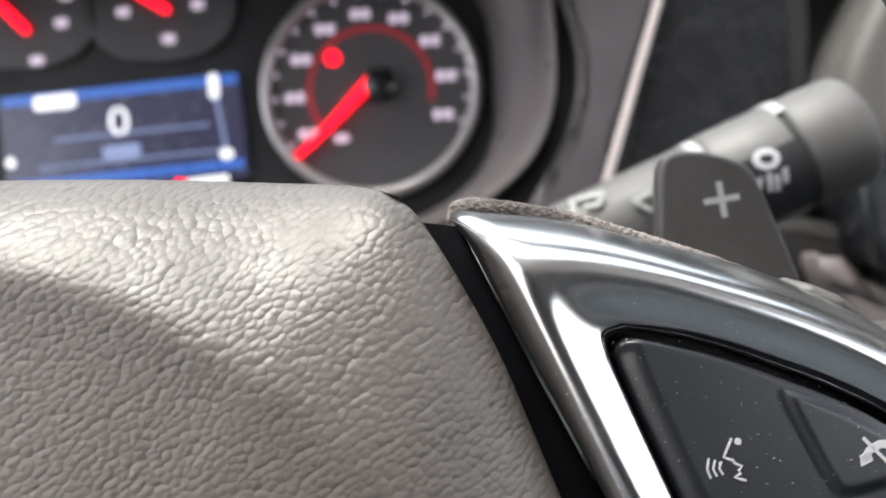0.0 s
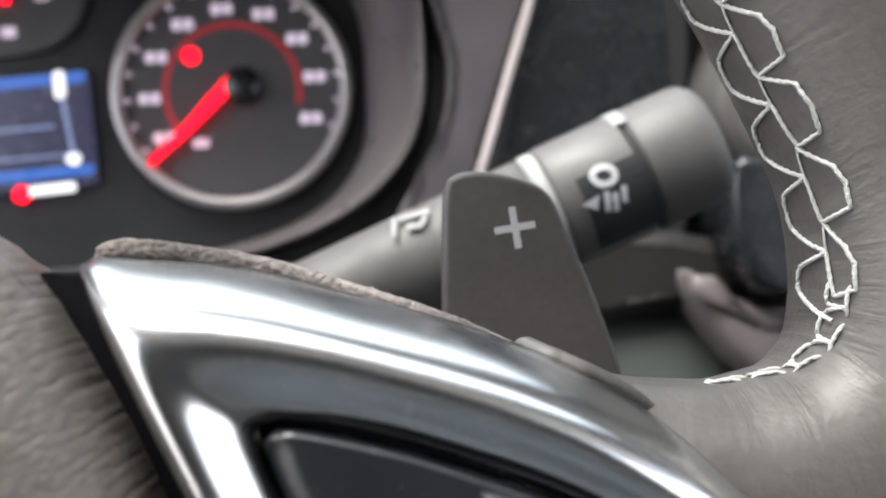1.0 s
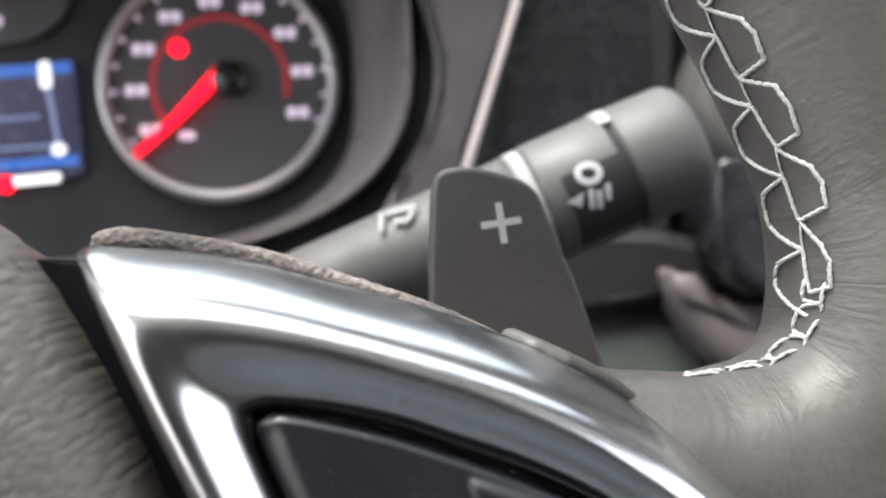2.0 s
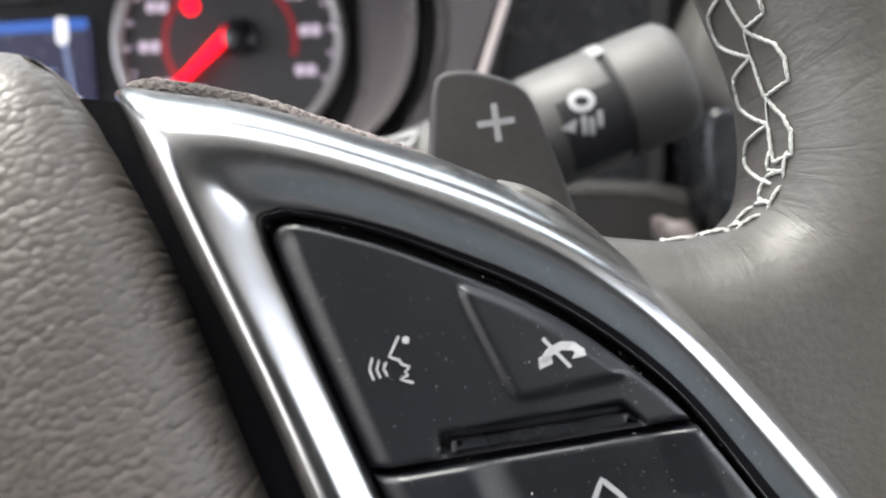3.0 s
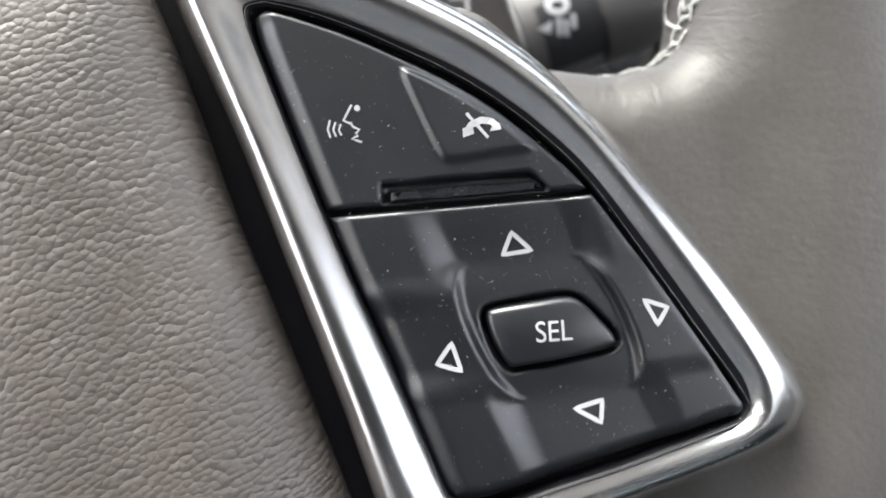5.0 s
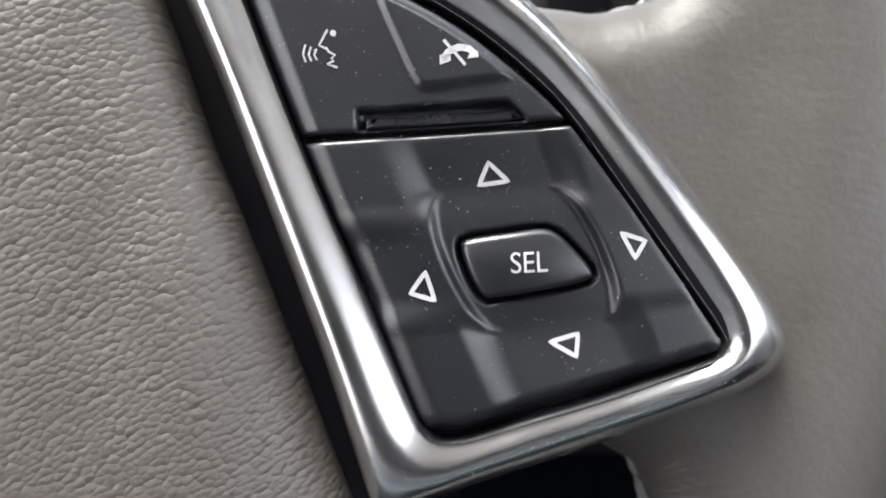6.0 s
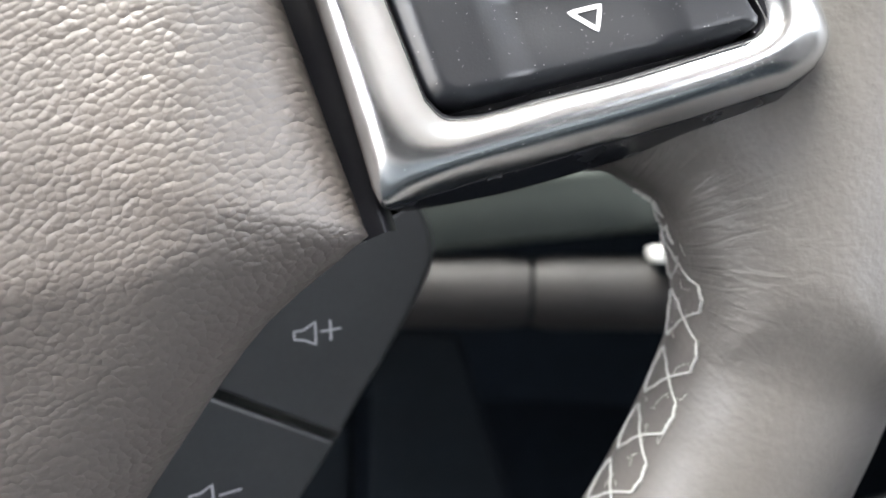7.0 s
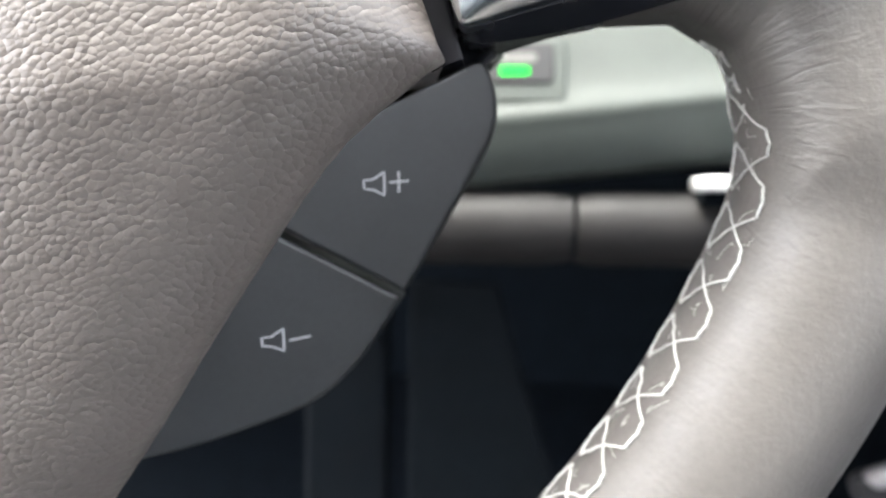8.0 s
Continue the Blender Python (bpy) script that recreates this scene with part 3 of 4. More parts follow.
ROUND = np.interp(np.arange(224), [0, 50, 84, 205, 224], [2.5, 2.4, 2.3, 2.4, 2.5])
DROP, CREST = blur(DROP, 5), blur(CREST, 7)
TOP = np.clip(blur(0.10 * np.linalg.norm(OUTER - INNER, axis=1), 6), 0.8, 1.5) * np.interp(np.arange(224), [0, 80, 98, 114, 138, 150, 200, 214, 224], [1, 1, 0.7, 0.35, 0.35, 0.5, 0.5, 0.8, 1])
SIDE = blur(np.interp(np.arange(224), [0, 70, 84, 140, 150, 224], [2.0, 2.0, 9.0, 9.0, 2.0, 2.0]), 3)
FALL = blur(np.interp(np.arange(224), [0, 92, 104, 140, 150, 224], [0.7, 0.7, 0.3, 0.3, 0.7, 0.7]), 4)
rings = [np.c_[OUTER, base(OUTER[:, 0]) - DROP - 0.5]]
for s in np.r_[np.linspace(0, 1, 12), 2.0 + np.linspace(0.07, 1, 14)]:
    if s <= 1:
        k = CREST * s
        w = -DROP + (TOP + DROP) * (1 - (1 - s) ** ROUND)
    else:
        x = s - 2.0
        k = CREST + (1 - CREST) * x
        w = TOP - (TOP + FALL) * (3 * x * x - 2 * x ** 3)
    q = OUTER + (INNER - OUTER) * k[:, None]
    m = np.clip(4.0 * k * (1 - k), 0, 1)[:, None] * 0.9
    q = q * (1 - m) + blur(q, 5) * m
    rings.append(np.c_[q, base(q[:, 0]) + w])
sheet("chrome_bezel", np.array(rings), M_CHROME, wheel, "polished chrome bezel round the switches", cyc_b=True)

skirt = []
FLARE = blur(np.interp(np.arange(224), [84, 100, 130, 142], [0, 1, 1, 0]), 4)[:, None]
for dw, sh, out in ((-0.4, 0.006, 0), (-0.45, -0.002, 0), (-0.9, -0.003, 0.1), (-0.9 - SIDE * 0.4, -0.002, 1.3), (-0.9 - SIDE, 0.0, 2.6)):
    q = OUTER + (OUTER.mean(0) - OUTER) * sh + np.array([0.33, -0.94]) * out * FLARE
    skirt.append(np.c_[q, base(q[:, 0]) - DROP + dw])
sheet("bezel_skirt", np.array(skirt), M_BLACK, wheel, "gloss black side of the bezel", cyc_b=True, flip=True)
liner = []
WIDE = blur(np.interp(np.arange(224), [0, 10, 88, 104, 150, 214, 224], [0.4, 1, 1, 0.25, 0.15, 0.15, 0.4]), 4)[:, None]
for dw, sh, out in ((0.36, 0, 1.3), (0.22, 0, 0.9), (0.08, 0, 0.4), (-0.05, 0, 0), (-0.2, 0.008, 0), (-0.7, 0.014, 0), (-5.0, 0.016, 0)):
    away = (OUTER - INNER) / np.linalg.norm(OUTER - INNER, axis=1, keepdims=True)
    q = INNER + (INNER.mean(0) - INNER) * sh + away * out * WIDE
    dw = dw * WIDE[:, 0] if dw > 0 else dw
    liner.append(np.c_[q, base(q[:, 0]) - FALL + dw])
sheet("gap_liner", np.array(liner), M_STRIP, wheel, "black lining of the gap round the switches", cyc_b=True)

# black body behind the bezel, and the dark strip between it and the airbag cover
mid_o = OUTER.mean(0)
body_o = mid_o + (OUTER - mid_o) * 0.965


def body_top(u, v):
    near_o = np.argmin(np.hypot(np.asarray(u)[..., None] - OUTER[:, 0], np.asarray(v)[..., None] - OUTER[:, 1]), -1)
    return base(u) - DROP[near_o] - 1.2 - 8.0 * step(dist_line(u, v, OUTER[::2]), 2.5, 5.0)


prism("bezel_body", body_o[::2], lambda u, v: base(u) - 30.0, body_top, M_BLACK, wheel, "gloss black backing of the bezel", edge=1.5)
strip_r = spline([(-57.2, 55.0), (-48.8, 36.5), (-41.6, 21.6), (-35.2, 5.7), (-26.8, -16), (-21.6, -30.7), (-19.0, -39.5), (-17.5, -44.0)], 40)
strip_l = spline([(-63, 56.0), (-56.5, 38.5), (-51.5, 27), (-45, 10), (-36, -12), (-28, -32), (-23.5, -42.5), (-22.0, -46)], 40)
P = []
for f, dw in ((0, -24), (0, -12.0), (0.3, -11.2), (0.6, -10.6), (0.9, -10.4), (1.0, -10.6), (1.03, -24)):
    q = strip_l + (strip_r - strip_l) * f
    P.append(np.c_[q, base(q[:, 0]) + dw])
sheet("spoke_strip", np.array(P), M_STRIP, wheel, "narrow gloss black strip beside the airbag cover", flip=True)

# the cut edge of the leather along the bezel's top
edge_line = spline([(-58.2, 54.0), (-58.4, 56.8), (-55.8, 58.4), (-43, 56.6), (-32, 53.2), (-21, 49.3), (-13.0, 45.6)], 260)
edge_w = base(edge_line[:, 0]) - np.interp(np.arange(260), [0, 44, 148, 259], [15, 14.5, 14.5, 13.0])
P = []
for i in range(260):
    a = edge_line[max(i - 3, 0)]
    b = edge_line[min(i + 3, 259)]
    t = (b - a) / np.linalg.norm(b - a)
    nn = np.array([-t[1], t[0]])
    ring = []
    k = np.interp(i, [0, 30, 55, 120, 200, 259], [1.0, 1.35, 1.25, 1.0, 0.8, 0.6])
    for x, y in ((-1.6, -4), (-1.5, -1.2), (-1.3, -0.85), (-1.1, -0.7), (-0.8, -0.63), (-0.5, -0.6), (-0.25, -0.66), (0.0, -0.8), (0.2, -1.05), (0.3, -1.4), (0.3, -2.2), (0.3, -4)):
        j = 0.12 * noise.noise(Vector((i * 0.2, x * 2, y))) + 0.16 * noise.noise(Vector((i * 0.62, x * 3.5, y + 7)))
        q = edge_line[i] + nn * ((x + 1.4) * k - 1.4 + j)
        ring.append((q[0], q[1], edge_w[i] + y + j ))
    P.append(ring)
sheet("leather_edge", np.array(P), M_EDGE, wheel, "frayed cut edge of the leather wrap")

# the leather's folded lip, where the cut edge ends
lip = spline([(-13.0, 45.2), (-9.0, 43.4), (-5.0, 41.3), (-1.0, 38.9), (2.5, 36.2)], 40)
near_lip = np.argmin(np.hypot(lip[:, :1] - OUTER[:, 0], lip[:, 1:] - OUTER[:, 1]), 1)
tube("leather_lip", np.c_[lip, base(lip[:, 0]) - DROP[near_lip] - np.interp(np.arange(40), [0, 6, 14, 39], [5.5, 2.0, 1.9, 10.5])], 1.2, M_RIM, wheel, "smooth folded lip of the leather", n=12)

# floor of the switch opening
prism("switch_well", INNER[::3] * 1.0, lambda u, v: base(u) - 9.0, lambda u, v: base(u) - 4.5, M_STRIP, wheel, edge=0.3)

# ---- switch pads ----
LEFT = spline([(-9.2, -27.9), (-12.0, -26.4), (-14.2, -22.0), (-19.2, -10.2), (-25.6, 4.0), (-30.3, 15.0), (-34.3, 24.8), (-38.4, 35.0), (-39.4, 38.2)], 200)
RIGHT = spline([(28.6, -16.5), (30.6, -14.6), (29.3, -12.0), (21.4, -1.3), (14.2, 8.2), (6.7, 17.4), (0.3, 23.0), (-6.5, 28.0), (-13.2, 31.7), (-19.8, 34.6),
                (-26.1, 37.1), (-32.5, 39.1), (-37.2, 40.2), (-39.0, 39.6)], 300)


def near(line, u, v):
    return int(np.argmin(np.hypot(line[:, 0] - u, line[:, 1] - v)))


def resample(line, n):
    d = np.r_[0, np.cumsum(np.linalg.norm(np.diff(line, axis=0), axis=1))]
    s = np.linspace(0, d[-1], n)
    return np.c_[np.interp(s, d, line[:, 0]), np.interp(s, d, line[:, 1])]


def pad(name, left, right, height, label, nu=110, nv=90):
    """A switch cap between its left and right edge lines, with rounded edges and a skirt."""
    L, R = resample(left, nv), resample(right, nv)
    fine = np.r_[0, 0.004, 0.01, 0.018, np.linspace(0.03, 0.97, nu - 8), 0.982, 0.99, 0.996, 1]
    uv = L[:, None] + (R - L)[:, None] * fine[None, :, None]
    border = np.vstack([uv[0], uv[:, -1], uv[-1, ::-1], uv[::-1, 0]])
    d = dist_line(uv[..., 0], uv[..., 1], border[::3])
    x = np.clip(d / 0.7, 0, 1)
    w = height(uv[..., 0], uv[..., 1]) - 0.6 * (1 - np.sqrt(1 - (1 - x) ** 2))
    P = np.concatenate([uv, w[..., None]], -1)
    v, f = sheet_data(P)
    idx = np.arange(P.shape[0] * P.shape[1]).reshape(P.shape[:2])
    loop = np.r_[idx[0, :-1], idx[:-1, -1], idx[-1, :0:-1], idx[:0:-1, 0]]
    low = v[loop].copy()
    low[:, 2] = base(low[:, 0]) - 5.0
    k = len(v)
    n = len(loop)
    skirt = [(loop[i], loop[(i + 1) % n], k + (i + 1) % n, k + i) for i in range(n)]
    return put(name, mesh_of(name, np.vstack([v, low]), [tuple(q) for q in f[:, ::-1]] + [tuple(q[::-1]) for q in skirt], M_PAD), wheel, label)


SLOT = [(-22.0, 17.1), (-0.9, 19.3), (1.9, 16.7), (-21.9, 14.1)]
PHONE = spline([(-19.6, 31.9), (-17.0, 26.2), (-14.4, 21.2), (-12.6, 20.0), (-7, 20.9), (-0.8, 22.0), (0.2, 23.4), (-4.5, 27.6), (-11.5, 31.2), (-17.5, 33.4), (-19.3, 33.4)], 60, True)


def left_gap(u, v):
    return dist_line(u, v, LEFT[::6], closed=False)


def pad_high(u, v):
    u, v = np.asarray(u, float), np.asarray(v, float)
    w = base(u) + 0.3 - 2.1 * (1 - np.clip(left_gap(u, v) / 3.2, 0, 1)) ** 1.6
    edge_d = signed(u, v, PHONE)
    off_edge = step(dist_line(u, v, RIGHT[::8], closed=False), 0.4, 1.8)
    w = w + 0.75 * (1 - step(edge_d, -1.3, 0.1)) * off_edge       # the phone key stands a little proud
    return w - 2.4 * (1 - step(signed(u, v, SLOT), -0.3, 0.1))


def along(u, v):
    """Cross direction of the lower pad: zero on its slanted middle line."""
    return u - (4.5 - 0.46 * (v + 3.5))


SEL = spline([(-7.0, -0.9), (-5.6, -0.1), (0, 0.9), (4.2, 1.5), (6.4, 0.9), (9.2, -1.6), (11.5, -4.2), (11.0, -5.6), (6, -6.8), (-1.5, -8.2), (-3.6, -8.3), (-5.2, -6.3), (-6.6, -3.2)], 80, True)
SEL_C = SEL.mean(0)


def pad_low(u, v):
    u, v = np.asarray(u, float), np.asarray(v, float)
    x = along(u, v)
    y = v + 3.0 - 0.12 * u
    w = base(u) + 0.5 - 2.1 * (1 - np.clip(left_gap(u, v) / 3.2, 0, 1)) ** 1.6
    w = w - 2.2 * (1 - np.clip(dist_line(u, v, [(-9.2, -27.9), (28.6, -16.5)], closed=False) / 2.6, 0, 1)) ** 2
    mid_part = 1 - step(np.abs(y), 6.0, 11.0)
    soft = (1 - step(np.abs(x + 2.2) - 12.0, -3.4, 2.2)) * (1 - 0.55 * step(np.abs(y), 9.0, 20.0))
    sharp = 1 - step(np.abs(x + 2.2) - (9.0 + 3.3 * np.sqrt(np.maximum(1 - (y / 9.6) ** 2, 0))), -1.5, 0.1)
    w = w - 1.7 * (soft * (1 - mid_part) + 0.85 * sharp * mid_part)   # a channel runs down past the middle button
    w = w + 0.4 * (1 - sharp) * (1 - step(np.abs(y), 5.8, 9.6))      # the left and right arms stand proud
    w = w - 0.10 * np.maximum(-x - 13.5, 0) * (1 - step(np.abs(y), 3.5, 8.5))       # the left arm leans outward
    return w - 2.6 * (1 - step(signed(u, v, SEL), 0.35, 0.95))


iL, iR = near(LEFT, -29.6, 13.4), near(RIGHT, 7.0, 17.1)
high_pad = pad("switch_pad_upper", LEFT[iL:], RIGHT[iR:], pad_high, "black voice and phone switch")
iL, iR = near(LEFT, -29.1, 12.2), near(RIGHT, 7.8, 16.1)
low_pad = pad("switch_pad_lower", LEFT[:iL + 1], RIGHT[:iR + 1], pad_low, "black four-way arrow switch", nu=120, nv=120)


def sel_high(u, v):
    d = -signed(u, v, SEL)
    x = (np.asarray(u, float) - SEL_C[0]) / 9.0
    y = np.asarray(v, float) - SEL_C[1]
    return base(u) + 1.1 - np.where(x < 0, 1.5, 0.85) * x ** 2 + 0.12 * x - 0.03 * y ** 2 + 0 * d


sel = prism("select_button", SEL, lambda u, v: base(u) - 5.0, sel_high, M_PAD, low_pad, "black select button", edge=0.8)
lettering("select_lettering", "SEL", 2.95, 5.2, -0.1, -4.85, 4.0, sel_high, M_MARK, sel, "white letters")

for name, tri in (("arrow_up", [(-3.6, 10.6), (-0.7, 8.1), (-4.8, 7.4)]), ("arrow_right", [(15.4, 1.2), (18.9, 0.2), (17.5, -2.3)]),
                  ("arrow_left", [(-12.0, -4.9), (-10.6, -8.8), (-14.0, -7.9)]), ("arrow_down", [(5.9, -14.5), (9.9, -13.3), (9.7, -16.5)])):
    ribbon(name, [tri], 0.62, pad_low, M_MARK, low_pad, "white outlined triangle", closed=True)

# a dark insert in the slot
prism("slot_insert", [(-20.6, 16.0), (-9, 17.2), (0.0, 18.1), (0.9, 16.9), (-9, 15.8), (-20.6, 14.6)], lambda u, v: base(u) - 4.0,
      lambda u, v: base(u) - 0.5, M_BLACK, high_pad, "gloss black insert", edge=0.25)

# voice mark: a speaking profile with sound waves; phone mark: a handset with a stroke
ribbon("voice_mark", [[(-26.1, 27.8), (-27.2, 25.6), (-26.2, 25.2)], [(-26.2, 25.4), (-25.9, 24.8), (-25.0, 24.4), (-25.5, 23.9), (-25.2, 23.6), (-26.0, 23.1), (-24.6, 22.7)]],
       0.27, pad_high, M_MARK, high_pad, "thin white voice symbol")
ribbon("sound_wave", [[(-28.9 + 0.75 * i, 23.2 + 0.18 * i), (-29.3 + 0.75 * i, 24.3), (-29.0 + 0.75 * i, 25.6 - 0.25 * i)] for i in range(3)], 0.24, pad_high,
       M_MARK, high_pad, "three white arcs")
patch("voice_dot", [[(-25.35 + 0.42 * math.cos(a), 27.35 + 0.42 * math.sin(a)) for a in np.linspace(0, math.tau, 12, False)]], pad_high, M_MARK, high_pad)
ribbon("phone_mark", [[(-10.3, 24.3), (-9.6, 25.4), (-8.2, 26.1), (-6.8, 26.0), (-5.9, 25.2)]], 0.95, pad_high, M_MARK, high_pad, "white handset symbol")
patch("handset_end", [[(-10.8, 24.9), (-9.4, 25.2), (-9.2, 24.2), (-10.7, 23.6)], [(-6.6, 25.4), (-5.6, 25.8), (-5.4, 24.9), (-7.0, 24.6)]], pad_high, M_MARK, high_pad)
ribbon("phone_stroke", [[(-10.3, 27.0), (-7.2, 23.7)]], 0.42, pad_high, M_MARK, high_pad)

# dust on the switches and the bezel
speck_v, speck_f = [], []
rnd = random.Random(4)
for _ in range(2600):
    u, v = rnd.uniform(-40, 36), rnd.uniform(-34, 46)
    if rnd.random() < 0.75:
        if not inside(np.array(u), np.array(v), INNER[::4]):
            continue
        w = float(pad_high(np.array(u), np.array(v))) if v > 15 + 0.11 * u else float(pad_low(np.array(u), np.array(v)))
    else:
        k = rnd.randrange(224)
        ring = rings[rnd.randrange(6, len(rings) - 5)][k]
        u, v, w = float(ring[0]), float(ring[1]), float(ring[2])
    r = rnd.uniform(0.022, 0.066)
    l = r * rnd.choice((1, 1, 1, 2.5))
    a = rnd.uniform(0, math.tau)
    k = len(speck_v)
    for x, y, z in ((l, 0, 0), (0, r, 0), (-l, 0, 0), (0, -r, 0), (0, 0, r)):
        speck_v.append((u + x * math.cos(a) - y * math.sin(a), v + x * math.sin(a) + y * math.cos(a), w + 0.02 + z))
    speck_f += [(k, k + 1, k + 4), (k + 1, k + 2, k + 4), (k + 2, k + 3, k + 4), (k + 3, k, k + 4)]
specks = put("dust_specks", mesh_of("dust_specks", speck_v, speck_f, M_THREAD, False), wheel, "tiny pale dust specks")
specks["kind"] = "stuff"

# ---- volume buttons behind the airbag cover ----


def vol_w(u, v):
    return -33.0 - 0.586 * np.asarray(u, float) + 0.234 * np.asarray(v, float)


UP = np.vstack([spline([(-44.5, -57), (-34.2, -50.8), (-28.0, -47.2), (-21.6, -43.2), (-15.8, -39.9), (-13.6, -42.5), (-12.5, -46.4), (-12.6, -50), (-14.4, -55.2), (-20.6, -67.5), (-27.5, -80.4)], 60),
                resample(np.array([(-27.5, -80.4), (-50, -68.0), (-44.5, -57)]), 26)[1:-1]])
DOWN = np.vstack([spline([(-27.9, -81.6), (-31.0, -87), (-34.4, -92.4), (-38.2, -97.2), (-42.0, -100.2), (-47, -102.6), (-57, -106), (-63.4, -107.7), (-70, -108.8)], 50),
                  resample(np.array([(-70, -108.8), (-52.0, -70.3), (-50.6, -69.2), (-27.9, -81.6)]), 40)[1:-1]])
up = prism("volume_up_button", UP, lambda u, v: vol_w(u, v) - 9.0, vol_w, M_MATT, wheel, "satin black volume up button", edge=0.7, level=True)
down = prism("volume_down_button", DOWN, lambda u, v: vol_w(u, v) - 9.0, lambda u, v: vol_w(u, v) + 0.5, M_MATT, wheel, "satin black volume down button", edge=0.7, level=True)
speaker = np.array([(-34.1, -61.4), (-32.7, -61.2), (-30.9, -59.8), (-30.8, -63.7), (-32.6, -62.9), (-34.0, -62.8)])
ribbon("speaker_mark", [speaker], 0.32, vol_w, M_MARK, up, "white outlined loudspeaker", closed=True)
ribbon("plus_mark", [[(-30.1, -61.5), (-26.9, -61.0)], [(-28.6, -59.5), (-28.5, -63.1)]], 0.36, vol_w, M_MARK, up, "white plus")
ribbon("speaker_mark", [speaker + np.array([-15.5, -27.0])], 0.32, lambda u, v: vol_w(u, v) + 0.5, M_MARK, down, "white outlined loudspeaker", closed=True)
ribbon("minus_mark", [[(-45.5, -88.9), (-42.2, -88.2)]], 0.36, lambda u, v: vol_w(u, v) + 0.5, M_MARK, down, "white minus")

prism("switch_bracket", [(-27, -34), (-8, -32), (-13.5, -39), (-16, -40.8), (-24, -50), (-40, -70), (-54, -66), (-42, -44)], -46, -34.5, M_BLACK, wheel, "black bracket behind the bezel", edge=0.8)
prism("bezel_lip", spline([(-16, -36), (2, -29), (11, -28.5), (10, -31.5), (5, -33.8), (-5, -36.4), (-13, -39.0)], 40, True), -31, -15, M_BLACK, wheel, "gloss black lip under the bezel", edge=0.8, level=True)

# ---- paddle shifter ----
PADDLE = np.vstack([spline([(-20.4, 44), (-19.6, 60), (-18.9, 67.2), (-17.2, 69.5), (-12.4, 69.9), (-6.2, 68.4), (-1.9, 65.7), (0.9, 59.2), (5, 48), (8.8, 35), (11, 24)], 60),
                    [(0, 20), (-12, 20), (-20.5, 26), (-20.6, 36)]])
paddle = prism("paddle_shifter", PADDLE, -60.0, -55.0, M_PADDLE, wheel, "satin black gearshift paddle", edge=1.1, level=True)
pw = flat(-55.0)
ribbon("plus_mark", [[(-11.2, 60.0), (-4.5, 60.8)], [(-8.2, 63.8), (-7.4, 57.0)]], 1.15, pw, M_MARK, paddle, "pale plus sign")

# ---- wiper stalk ----
stalk = thing("wiper_stalk", "charcoal plastic wiper stalk with white markings behind the wheel", "control stalk")
ax = Vector((0.931, 0.365, 0.06)).normalized()
tip = Vector((45.8, 81.6, -117.0))
revolve("arm", [(-150, 7), (-128, 10.5), (-100, 13.6), (-48, 14.2), (-43.5, 14.3), (-43.2, 13.6), (-42.6, 13.6)], tip, ax, M_STALK, stalk)
revolve("band", [(-42.6, 13.9), (-42.3, 14.5), (-39.6, 14.6), (-38.8, 14.0)], tip, ax, M_DIM, stalk, "pale ring")
revolve("groove", [(-19.0, 14.9), (-18.6, 14.2), (-17.4, 14.2), (-17.0, 14.9)], tip, ax, M_DARK, stalk, "dark groove")
face_w = (Vector((0, 0, 1)) - ax * ax.z).normalized()
side_v = face_w.cross(ax).normalized()
side_v = side_v if side_v.y > 0 else -side_v
P = [[tip + ax * s + (face_w * math.cos(radians(a)) + side_v * math.sin(radians(a))) * r for a in range(48, 118, 7)] for s, r in ((-20.2, 14.6), (-20.0, 15.3), (-16.6, 15.3), (-16.4, 14.6))]
sheet("pointer_mark", P, M_DIM, stalk, "pale pointer mark on the collar")
revolve("collar", [(-39.0, 13.8), (-38.6, 14.8), (-37.6, 15.0), (-20.0, 15.1), (-19.2, 14.9), (-18.9, 14.2)], tip, ax, M_STALK, stalk, "turning collar")
revolve("end_cap", [(-17.4, 14.2), (-17.1, 14.9), (-16.5, 15.1), (-3.2, 15.0), (-1.2, 14.6), (0.4, 13.4), (0.9, 12.6), (1.0, 11.8), (1.7, 0.1)], tip, ax, M_STALK, stalk)


def stalk_w(u, v):
    """Front of the stalk's collar."""
    u, v = np.asarray(u, float), np.asarray(v, float)
    off = (v - 81.6) * 0.931 - (u - 45.8) * 0.365
    s = (u - 45.8) * 0.931 + (v - 81.6) * 0.365
    return -117.0 + 0.06 * s + np.sqrt(np.maximum(15.3 ** 2 - off ** 2, 0.1))


for i in range(8):
    o = -11.0 + 2.1 * i
    ribbon("icon_panel", [[(21.5 - 8.0 * 0.931 - o * 0.365, 71.0 - 8.0 * 0.365 + o * 0.931), (21.5 + 8.0 * 0.931 - o * 0.365, 71.0 + 8.0 * 0.365 + o * 0.931)]], 2.12, stalk_w,
           M_DARK, stalk, "dark panel behind the symbols", thick=-0.1)
ribbon("lamp_mark", [[(18.6 + 2.5 * math.cos(a), 73.2 + 2.0 * math.sin(a)) for a in np.linspace(0, math.tau, 14, False)]], 1.5, stalk_w, M_MARK, stalk,
       "white rounded symbol", closed=True, thick=0.25)
patch("arrow_mark", [[(13.6, 66.8), (17.4, 69.0), (17.0, 65.6)]], stalk_w, M_MARK, stalk, thick=0.3)
